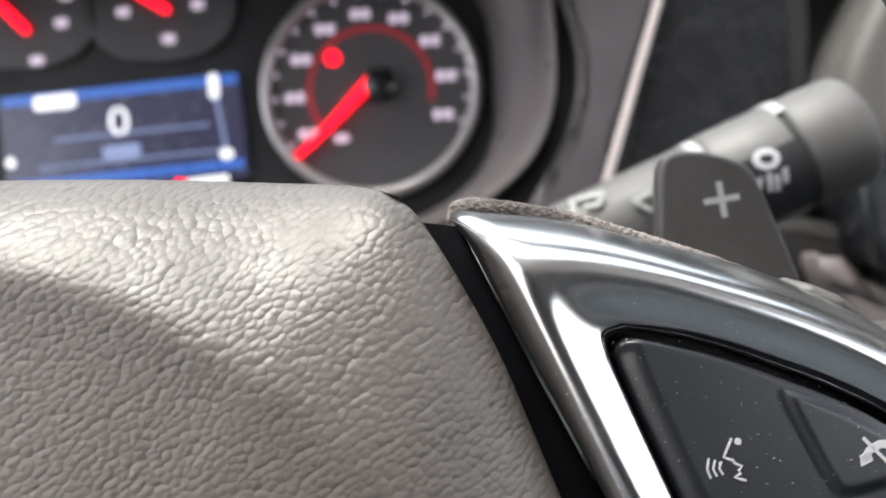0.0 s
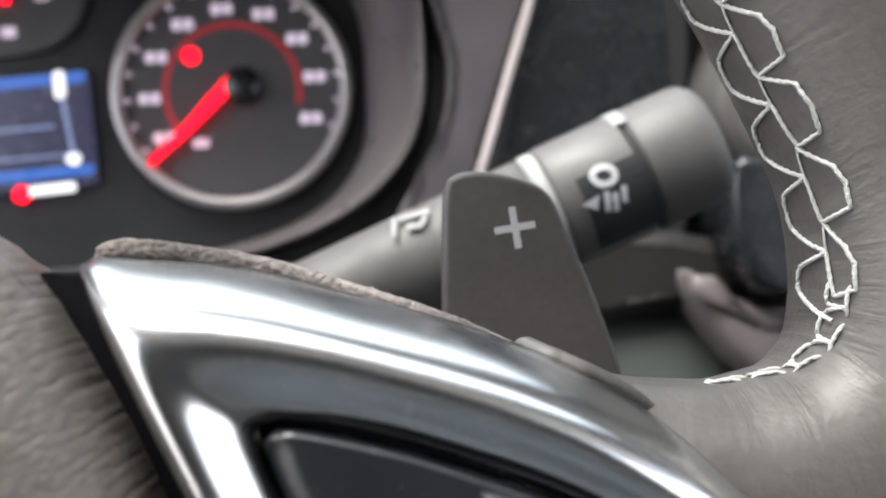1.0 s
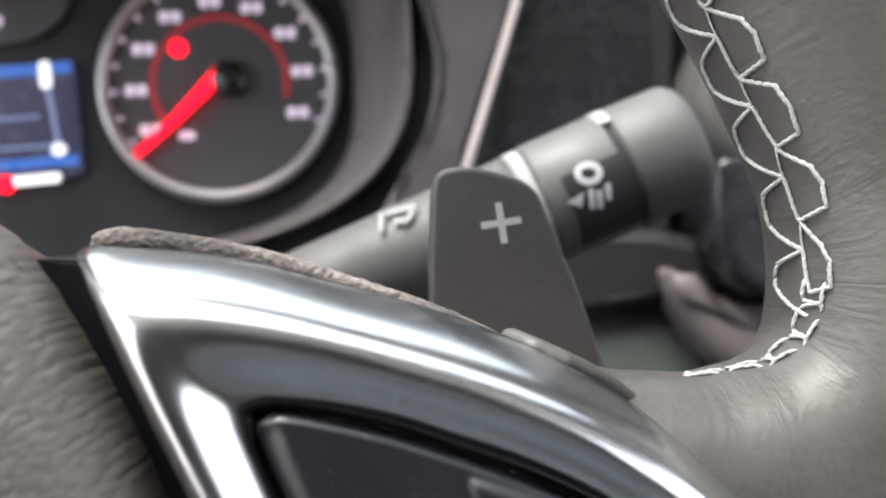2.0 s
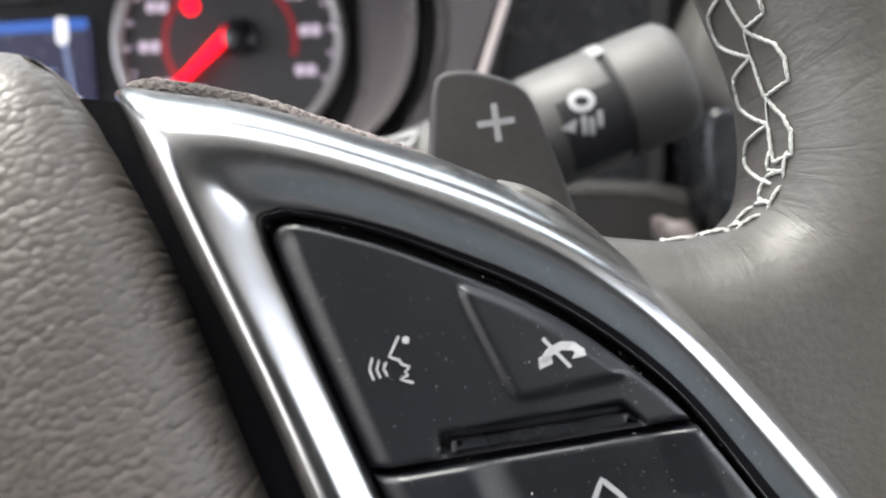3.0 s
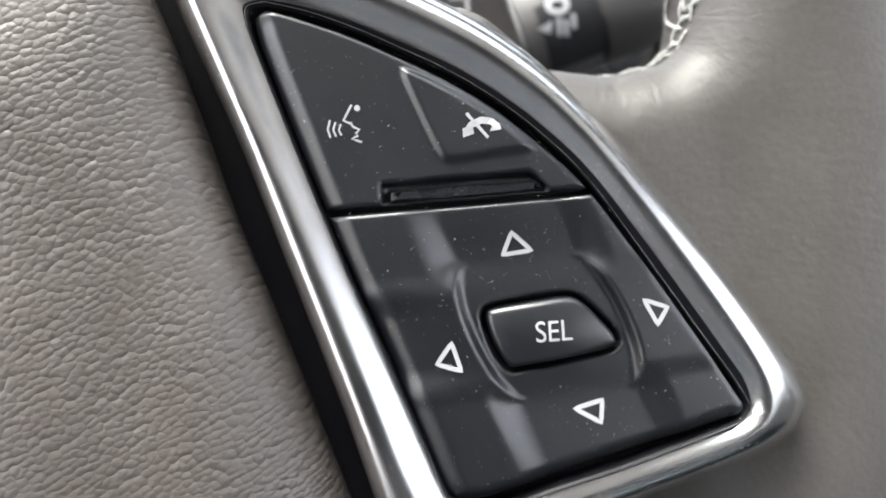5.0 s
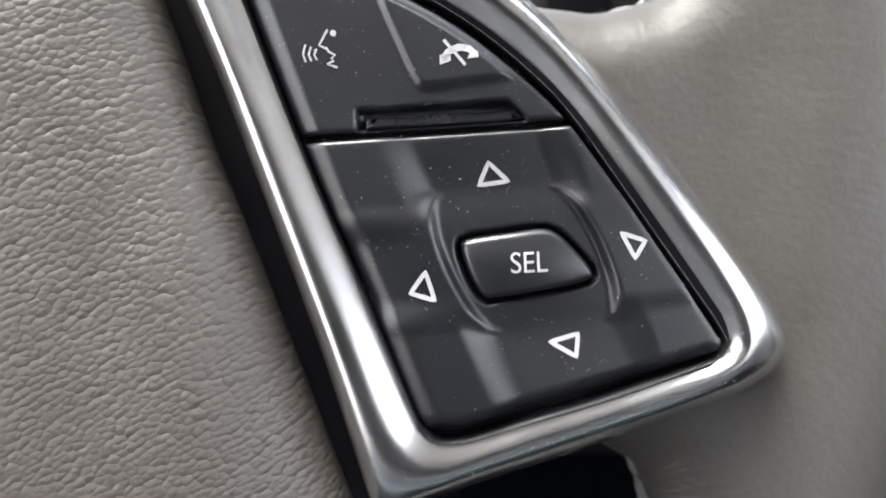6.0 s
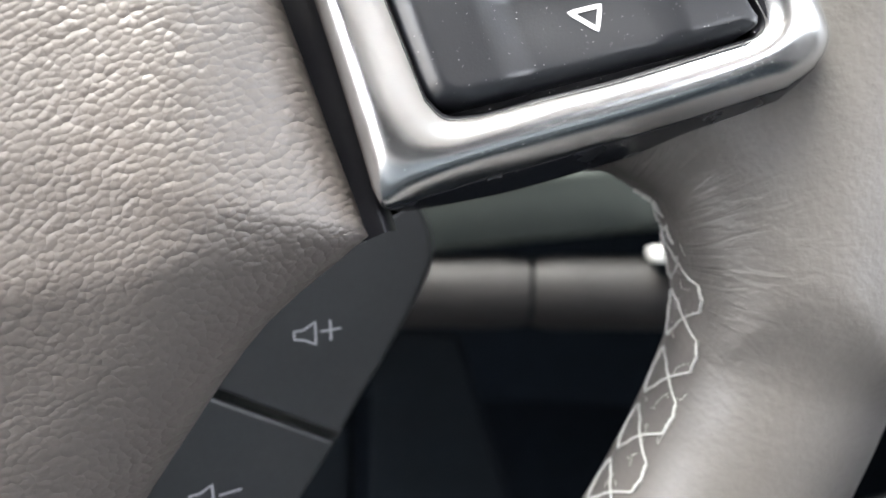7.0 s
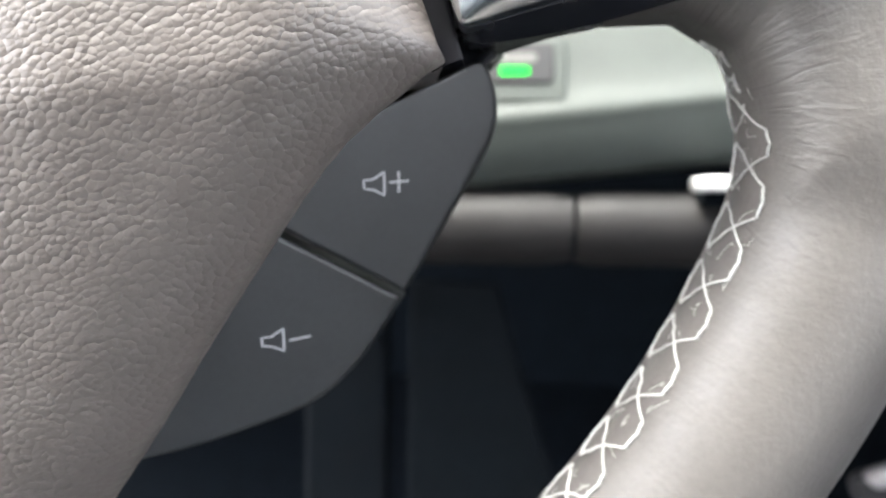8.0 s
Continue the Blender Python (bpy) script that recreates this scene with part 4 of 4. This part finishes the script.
ribbon("spray_mark", [[(19.0 + i * 1.9, 69.6 + i * 0.6 - 0.9 * (i == 1)), (19.5 + i * 1.9, 65.2 + i * 0.9 - 0.9 * (i == 1))] for i in range(3)], 1.25, stalk_w, M_MARK, stalk, thick=0.25)
ribbon("level_mark", [[(-28.4, 62.2), (-28.4, 66.8)], [(-27.4, 66.4), (-20.4, 67.8)], [(-25.6, 64.4), (-22.4, 64.6), (-21.0, 66.6)], [(-9.4, 67.0), (-13.6, 64.7), (-9.6, 62.0)]], 1.05, stalk_w, M_DIM, stalk, thick=0.3)

# ---- instrument cluster ----
cluster = thing("instrument_cluster", "lit instrument cluster with a round dial, red needle and blue display", "instrument cluster")
DW = -262.0
DC = (-93.8, 131.3)


def ring_of(cu, cv, r, n=72, a0=0.0, a1=360.0):
    return [(cu + r * math.cos(radians(a)), cv + r * math.sin(radians(a))) for a in np.linspace(a0, a1, n, a1 - a0 < 359)]


def oval(cu, cv, a, b, power, n=96):
    out = []
    for k in range(n):
        t = math.tau * k / n
        c, s = math.cos(t), math.sin(t)
        out.append((cu + a * math.copysign(abs(c) ** (2 / power), c), cv + b * math.copysign(abs(s) ** (2 / power), s)))
    return np.array(out)


prism("back_plate", rect(-205, 140, 380, 190, r=0.2), DW - 12, DW - 6, M_DARK, cluster, edge=1.0)
dial = prism("dial", ring_of(*DC, 46), DW - 6, DW - 1.5, M_FACE, cluster, "black speedometer dial", edge=0.5)
P = []
for a in np.linspace(0, math.tau, 96, False):
    P.append([(DC[0] + (46.2 + 2.6 * math.cos(b)) * math.cos(a), DC[1] + (46.2 + 2.6 * math.cos(b)) * math.sin(a), DW - 0.5 + 3.0 * math.sin(b))
              for b in np.linspace(0, math.tau, 14, False)])
sheet("dial_ring", np.array(P), M_RING, cluster, "satin silver dial ring", cyc_a=True, cyc_b=True)
for k in range(9):
    a = 213 - 29.4 * k
    c = (DC[0] + 33.6 * math.cos(radians(a)), DC[1] + 33.6 * math.sin(radians(a)))
    patch("numeral_bar", [rect(c[0] - 2.3, c[1], 3.9, 4.6, r=0.3), rect(c[0] + 2.4, c[1], 3.9, 4.6, r=0.3)], flat(DW - 1.4), M_LILAC, dial)
    for f in (0, 0.5):
        b = a - 29.4 * f
        if k == 8 and f:
            continue
        t = (math.cos(radians(b)), math.sin(radians(b)))
        l, x = (2.6, 1.5) if not f else (2.0, 1.6)
        p, q = (41.2, 41.2 + l)
        patch("tick", [[(DC[0] + p * t[0] - x / 2 * t[1], DC[1] + p * t[1] + x / 2 * t[0]), (DC[0] + p * t[0] + x / 2 * t[1], DC[1] + p * t[1] - x / 2 * t[0]),
                        (DC[0] + q * t[0] + x / 2 * t[1], DC[1] + q * t[1] - x / 2 * t[0]), (DC[0] + q * t[0] - x / 2 * t[1], DC[1] + q * t[1] + x / 2 * t[0])]],
              flat(DW - 1.4), M_LILAC, dial)
ribbon("red_arc", [ring_of(*DC, 27.0, 60, -14, 214)], 2.6, flat(DW - 1.3), M_DIMRED, dial, "dim red arc")
prism("needle", [(-92.0, 136.0), (-94.4, 137.2), (-113, 117.3), (-127.6, 103.4), (-126.2, 101.8), (-111, 114.3), (-91.2, 132.6), (-91.0, 134.6)], DW + 1.0, DW + 3.0, M_RED, dial,
      "glowing red needle", edge=0.3)
revolve("needle_hub", [(0, 7.5), (3.6, 7.5), (4.6, 6.6), (5, 0.1)], (DC[0] + 4.5, DC[1] + 1.2, DW - 1.4), (0, 0, 1), M_BLACK, dial)
prism("warning_lamp", ring_of(-110.0, 146.0, 3.5, 20), DW - 1.6, DW - 1.0, M_RED, dial, "round red warning lamp", edge=0.2)
patch("trip_bar", [rect(-107.4, 110.3, 6.4, 3.6)], flat(DW - 1.3), M_LILAC, dial)

display = prism("display", rect(-205, 116.5, 108, 46.5, 3.0, 0.06), DW - 6, DW - 3.0, M_SCREEN, cluster, "dark blue driver display", edge=0.5)
dh = flat(DW - 2.95)


def tilted(x, y, a, b, r=0.25):
    c, s = math.cos(radians(3)), math.sin(radians(3))
    return rect(-205 + x * c - y * s, 116.5 + x * s + y * c, a, b, 3.0, r)


patch("header_bar", [tilted(0, 20.6, 106, 4.4, 0.05)], dh, M_BLUE, display)
patch("footer_bar", [tilted(0, -17.2, 106, 4.0, 0.05)], dh, M_BLUE, display)
patch("heading_bar", [tilted(-29, 18.5, 19, 6.4)], flat(DW - 2.7), M_PALE, display)
patch("rule", [tilted(4, 1.5, 70, 1.0, 0.05)], flat(DW - 2.8), M_SLATE, display)
patch("rule", [tilted(4, -10.5, 84, 0.9, 0.05)], flat(DW - 2.8), M_SLATE, display)
patch("unit_bar", [tilted(-1, -6.5, 17, 6.0)], flat(DW - 2.7), M_SLATE, display)
lettering("speed_digit", "0", 12.5, 9.0, -210.5, 117.0, 3.0, flat(DW - 2.6), M_PALE, display, "pale digit")
patch("fuel_bar", [tilted(42.5, 18.0, 4.6, 11.5, 0.4)], flat(DW - 2.7), M_PALE, display)
patch("fuel_stem", [[(-163.4, 132), (-162.0, 132), (-158.4, 109), (-159.8, 109)]], flat(DW - 2.7), M_SLATE, display)
patch("fuel_dot", [tilted(45.5, -12.5, 6, 5.0, 0.5)], flat(DW - 2.7), M_PALE, display)
patch("side_dot", [tilted(-51, -6.5, 4, 5.0, 0.5)], flat(DW - 2.7), M_PALE, display)
patch("footer_text", [rect(-168.0, 94.6, 19, 3.8, 4)], flat(DW - 2.6), M_PALE, display)
prism("red_lamp", ring_of(-180.0, 93.0, 3.4, 18), DW - 3.2, DW - 2.4, M_RED, display, "small red lamp", edge=0.2)
prism("blue_lamp", ring_of(-203.5, 91.0, 3.0, 18), DW - 3.2, DW - 2.4, material("lit_blue", (0.05, 0.06, 0.9), 0.4, emit=1.0, vary=0.0), display, "small blue lamp", edge=0.2)
# two small gauges over the display
for cu, n1, n2, bars in ((-258, (-259, 180), (-245.5, 165.6), ((-242, 152.4), (-230.5, 168.7), (-228, 181))),
                         (-196, (-196, 180), (-182.6, 171.4), ((-182.6, 158.8), (-202.5, 172.0), (-169, 173.5)))):
    g = prism("small_gauge", oval(cu + 10, 176, 34, 27, 2.4, 48), DW - 6, DW - 2.5, M_FACE, cluster, "small round gauge", edge=0.5)
    d = Vector((n2[0] - n1[0], n2[1] - n1[1])).normalized()
    s = Vector((-d.y, d.x)) * 1.9
    prism("needle", [(n1[0] + s.x, n1[1] + s.y), (n2[0] + s.x, n2[1] + s.y), (n2[0] + d.x * 1.5, n2[1] + d.y * 1.5), (n2[0] - s.x, n2[1] - s.y), (n1[0] - s.x, n1[1] - s.y)],
          DW - 1.5, DW, M_RED, g, "glowing red needle", edge=0.3)
    for b in bars:
        patch("letter_bar", [rect(b[0], b[1], 6.0, 4.4)], flat(DW - 2.4), M_LILAC, g)

# hood round the cluster and the dashboard's face
dash = tagged(thing("dashboard", "dark grey dashboard round the instrument cluster", "dashboard"), kind="structure")
inner, outer = oval(-200, 134, 160, 72, 3.2), oval(-200, 140, 182, 84, 3.0)
P = []
for s, w in ((0, -270), (0.05, -258), (0.3, -250), (0.62, -244), (0.9, -236), (1.0, -229), (1.05, -226), (1.1, -229), (1.13, -240)):
    q = inner + (outer - inner) * s
    P.append(np.c_[q, np.full(len(q), w)])
sheet("cluster_hood", np.array(P), M_HOOD, dash, "dark funnel round the instruments", cyc_b=True)
P = []
rim_o = inner + (outer - inner) * 1.12
far = oval(165, 105, 860, 125, 6)
for s, w in ((0, -240), (0.02, -238), (0.08, -238), (0.3, -244), (1.0, -262)):
    P.append(np.c_[rim_o + (far - rim_o) * s, np.full(len(far), w)])
# two ledges added to keep light from above off the knee panel
prism("shelf", rect(-170, 50, 320, 17, 0, 0.3), -245, -190, M_DARK, dash, "dark ledge added under the instruments to block light from above", edge=3.0)
prism("shelf", rect(180, 48, 380, 15, 0, 0.3), -245, -226, M_DARK, dash, "dark ledge added under the instruments to block light from above", edge=3.0)
sheet("fascia", np.array(P), M_DARK, dash, "dark grey fascia", cyc_b=True)
prism("side_cheek", spline([(-14, 175), (-8, 130), (-14, 100), (-30, 72), (-20, 58), (0, 70), (3, 92), (24, 152), (30, 178)], 60, True), -245, -222, M_CHEEK, dash,
      "taupe cheek beside the instruments", edge=4.0)
P = [[(0.6 + f * 24 + x, 86 + f * 70, -214 + y) for x, y in ((-1.6, -4), (-1.5, 0.3), (-0.9, 1.0), (0.9, 1.0), (1.5, 0.3), (1.6, -4))] for f in np.linspace(-0.25, 1.2, 12)]
sheet("trim_strip", np.array(P), M_TRIM, dash, "thin rose-silver trim strip", flip=True)

screen = thing("centre_screen", "dark glossy touch screen beside the instruments", "screen")
prism("frame", spline([(0, 60), (4, 90), (28, 160), (60, 166), (80, 158), (78, 100), (70, 50), (20, 44)], 50, True), -240, -221, M_DARK, screen, edge=2.0)
prism("glass", spline([(8, 66), (10, 92), (30, 154), (58, 160), (70, 150), (70, 100), (62, 56), (22, 52)], 50, True), -222, -219.5, M_BLACK, screen, "dark glass", edge=0.6)

M_SHELF = material("warm_grey_plastic", (0.13, 0.11, 0.11), 0.5, vary=0.1)
M_WARM = material("warm_grey_panel", (0.085, 0.080, 0.076), 0.55, spec=0.3, grain="fine", bump=0.3, bump_scale=1200, vary=0.1)
stack = thing("centre_console", "grey centre console with a dark recess and a pale shelf", "console")
prism("side_panel", spline([(98, 150), (78, 112), (80, 92), (94, 78), (120, 60), (170, 60), (180, 150), (116, 172)], 60, True), -230, -186, M_WARM, stack, "grey side panel", edge=6.0)
prism("lower_panel", spline([(8, 62), (60, 64), (90, 58), (122, 54), (118, 44), (60, 36), (4, 34)], 60, True), -240, -205, M_BROWN, stack, "charcoal lower panel", edge=6.0)
prism("recess", spline([(80, 84), (100, 78), (118, 60), (112, 44), (92, 40), (80, 52)], 40, True), -215, -181, M_BLACK, stack, "black recess", edge=3.0)
prism("shelf", spline([(66, 50), (74, 46), (92, 36), (112, 38), (118, 20), (98, 8), (80, 18), (68, 38)], 50, True), -220, -190, M_SHELF, stack, "pale rounded shelf edge", edge=8.0)

# ---- steering column ----
column = thing("steering_column", "dark plastic steering column shroud behind the wheel", "steering column")
P = []
for w, r in ((-62, 30), (-66, 46), (-90, 52), (-150, 56), (-215, 60)):
    P.append([(CU + r * 1.0 * math.cos(a), 6 + r * 0.78 * math.sin(a) + (w + 62) * -0.05, w) for a in np.linspace(0, math.tau, 48, False)])
sheet("shroud", np.array(P), M_DARK, column, cyc_b=True, flip=True)
revolve("shaft", [(0, 18), (40, 18)], (CU, -10, -34), (0, 0, -1), M_MATT, column)

# ---- lower dashboard under the rim ----
knee = thing("knee_panel", "grey-green knee panel with a lit switch below the dashboard", "dash panel")
P = []
for u in np.linspace(-260, 260, 27):
    t = 0.14 * (u + 12)
    P.append([(u, v + t * f, w) for v, w, f in ((46, -242, 0.5), (40, -226, 0.5), (28, -216, 0.6), (6, -209, 0.8), (-12, -205.5, 1), (-20, -203.4, 1), (-25, -201.6, 1), (-29, -199.4, 1), (-31.5, -198.8, 1), (-34, -199.6, 1), (-37, -200.6, 1),
                                                (-51, -202.5, 1), (-54, -206, 1), (-55, -216, 1), (-54, -260, 1))])
sheet("panel", np.array(P), M_PANEL, knee, flip=True)
pan_w = lambda u, v: -208.6 + (6 + 0.11 * (np.asarray(u, float) + 12) - np.asarray(v, float)) * 0.2
switch = prism("switch", rect(-3.0, -12.2, 31, 24.5, 3, 0.12), lambda u, v: pan_w(u, v) - 6, lambda u, v: pan_w(u, v) + 1.6, M_PANEL, knee, "charcoal switch block", edge=1.2)
prism("switch_key", rect(-4.5, -9.5, 24, 15, 3, 0.15), lambda u, v: pan_w(u, v) - 2, lambda u, v: pan_w(u, v) + 2.6, M_DARK, switch, "dark switch key", edge=0.8)
kw = lambda u, v: pan_w(u, v) + 2.65
patch("key_mark", [rect(-6.4, -7.4, 15, 3.6, 3, 0.4)], kw, M_STALK, switch, "pale symbol bar")
prism("led", rect(-7.0, -12.4, 10.5, 3.0, 3, 0.2), lambda u, v: kw(u, v) - 1, lambda u, v: kw(u, v) + 0.4, M_GREEN, switch, "lit green indicator", edge=0.3)
patch("switch_lip", [rect(-3.5, -21.6, 26, 2.2, 3, 0.3)], lambda u, v: pan_w(u, v) + 1.7, M_PANEL, switch)

under = thing("under_panel", "taupe padded panel with a seam under the dashboard", "dash panel")
for name, u0, u1, drop in (("pad", -190, 17.4, 0.0), ("pad", 19.0, 150, 0.0)):
    P = []
    for u in np.linspace(u0, u1, 20):
        e = 1 - 0.08 * (abs(u - (u0 + u1) / 2) > (u1 - u0) / 2 - 0.5)
        P.append([(u, -70 + 0.03 * (u + 30) + 15.5 * e * math.sin(a) * (1.0 if math.sin(a) < 0 else 0.85), -214 + 14 * e * math.cos(a)) for a in np.linspace(-2.2, 1.9, 20)])
    sheet(name, np.array(P), M_BROWN, under, flip=False)
latch = thing("release_lever", "small bright silver lever under the dashboard", "lever")
prism("lever", rect(65.5, -51.8, 17, 5.0, 4, 0.25), -192, -180, material("bright_silver", (0.75, 0.76, 0.75), 0.3, metal=0.2, vary=0.05), latch, edge=1.2)
prism("lever_mount", rect(74, -55, 24, 8, 4, 0.3), -215, -191, M_CARPET, latch, edge=2.0)

# side panels, coloured almost black to hold the footwell's shade
footwell = thing("footwell_panel", "dark felt panels on the side of the footwell, shade in their colour", "panel")
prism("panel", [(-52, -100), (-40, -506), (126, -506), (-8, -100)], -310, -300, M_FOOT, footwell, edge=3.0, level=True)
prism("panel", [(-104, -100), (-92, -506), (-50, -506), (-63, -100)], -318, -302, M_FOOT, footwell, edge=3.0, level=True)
trim_bar = thing("console_trim", "small bright silver trim bar low beside the footwell", "trim")
prism("bar", rect(190, -180, 34, 7, 20, 0.4), -306, -296, M_RING, trim_bar, edge=1.5)
prism("bar_mount", rect(196, -187, 50, 16, 20, 0.3), -318, -305, M_DARK, trim_bar, edge=2.0)

# ---- the cabin, closed round the camera, with its window openings and a left door gap ----


def wall(name, corners, thick, mat, hole=None, label=""):
    """A slab between four corners in metres, with an opening given as parts of its two sides (a0, a1, b0, b1)."""
    c = [Vector(p) for p in corners]
    nrm = (c[1] - c[0]).cross(c[3] - c[0]).normalized() * thick
    at = lambda a, b: (c[0] * (1 - a) + c[1] * a) * (1 - b) + (c[3] * (1 - a) + c[2] * a) * b
    quads = [(0, 1, 0, 1)]
    if hole:
        a0, a1, b0, b1 = hole
        quads = [(0, 1, 0, b0), (0, 1, b1, 1), (0, a0, b0, b1), (a1, 1, b0, b1)]
    verts, faces = [], []
    for a0, a1, b0, b1 in quads:
        if a1 - a0 < 1e-6 or b1 - b0 < 1e-6:
            continue
        k = len(verts)
        p = [at(a0, b0), at(a1, b0), at(a1, b1), at(a0, b1)]
        verts += [tuple(x * 1000) for x in p] + [tuple((x + nrm) * 1000) for x in p]
        faces += [tuple(k + i for i in f) for f in ((3, 2, 1, 0), (4, 5, 6, 7), (0, 1, 5, 4), (1, 2, 6, 5), (2, 3, 7, 6), (3, 0, 4, 7))]
    ob = new(name, mesh_of(name, verts, faces, mat, False))
    return tagged(ob, label or "plain lining of the car's cabin", name.split("_")[0], kind="structure")


wall("floor", [(-0.60, -1.7, 0.40), (1.15, -1.7, 0.40), (1.15, 1.1, 0.40), (-0.60, 1.1, 0.40)], -0.05, M_CARPET, label="black carpet of the car's floor, darkened for the footwell's shade")
# out of view: a beige slab added to throw light onto the cover's lower facet
wall("floor_rear", [(-0.58, -1.68, 0.70), (1.13, -1.68, 0.70), (1.13, -0.48, 0.70), (-0.58, -0.48, 0.70)], -0.27, M_MAT, label="unseen beige surface, added to bounce light up at the wheel")
# out of view: a dark slab added so the bezel's lower leg reflects less light
wall("floor_seat", [(-0.40, -0.48, 0.70), (0.45, -0.48, 0.70), (0.45, -0.05, 0.70), (-0.40, -0.05, 0.70)], -0.27, M_DARK_SLAB, label="unseen slate slab, added to darken the bezel's reflection")
wall("ceiling", [(-0.60, -1.7, 1.60), (1.15, -1.7, 1.60), (1.15, -0.19, 1.62), (-0.60, -0.19, 1.62)], 0.04, M_ROOF, label="pale grey fabric headliner of the car")
# the opening is door-sized, added to let light in from low on the left
wall("wall_left", [(-0.60, -1.7, 0.40), (-0.60, 1.1, 0.40), (-0.60, 1.1, 1.62), (-0.60, -1.7, 1.62)], -0.05, M_SHELL, hole=(0.34, 0.85, 0.08, 0.96))
wall("wall_right", [(1.15, -1.7, 0.40), (1.15, 1.1, 0.40), (1.15, 1.1, 1.62), (1.15, -1.7, 1.62)], 0.05, M_SHELL, hole=(0.05, 0.85, 0.52, 0.95))
wall("wall_rear", [(-0.60, -1.7, 0.40), (1.15, -1.7, 0.40), (1.15, -1.7, 1.60), (-0.60, -1.7, 1.60)], 0.05, M_SHELL)
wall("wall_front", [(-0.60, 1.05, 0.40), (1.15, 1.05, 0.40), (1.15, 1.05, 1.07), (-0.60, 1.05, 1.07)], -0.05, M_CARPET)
wall("dash_top", [(-0.60, 0.41, 1.115), (1.15, 0.41, 1.115), (1.15, 1.05, 1.07), (-0.60, 1.05, 1.07)], -0.03, M_DARK, label="dark top of the dashboard")
def tinted_glass(name, tint):
    """Thin car glass: clear, tinted, with a faint mirror."""
    m = bpy.data.materials.new(name)
    m.use_nodes = True
    nodes, links = m.node_tree.nodes, m.node_tree.links
    nodes.remove(nodes["Principled BSDF"])
    clear, gloss, both, edge = (nodes.new("ShaderNode" + k) for k in ("BsdfTransparent", "BsdfGlossy", "MixShader", "Fresnel"))
    clear.inputs["Color"].default_value = (*tint, 1)
    gloss.inputs["Roughness"].default_value = 0.02
    edge.inputs["IOR"].default_value = 1.3
    links.new(edge.outputs[0], both.inputs[0])
    links.new(clear.outputs[0], both.inputs[1])
    links.new(gloss.outputs[0], both.inputs[2])
    links.new(both.outputs[0], nodes["Material Output"].inputs["Surface"])
    return m


wall("window_1", [(-0.60, 1.04, 1.075), (1.15, 1.04, 1.075), (1.15, -0.19, 1.61), (-0.60, -0.19, 1.61)], 0.005, tinted_glass("green_glass", (0.965, 0.992, 0.977)),
     label="green-tinted windscreen of the car")
# added out of view, so the bezel's outer strip mirrors grey instead of bright sky
wall("wall_outside", [(-9, 4.6, 0.0), (9, 4.6, 0.0), (9, 4.6, 3.0), (-9, 4.6, 3.0)], -0.25, M_GROUND, label="unseen plain grey wall, added to dim the chrome's low forward reflections")
ground = new("ground", mesh_of("ground", [(-400000, -400000, 0), (400000, -400000, 0), (400000, 400000, 0), (-400000, 400000, 0)], [(0, 1, 2, 3)], M_GROUND, False))
tagged(ground, "grey asphalt ground outside the car", "ground", kind="structure")
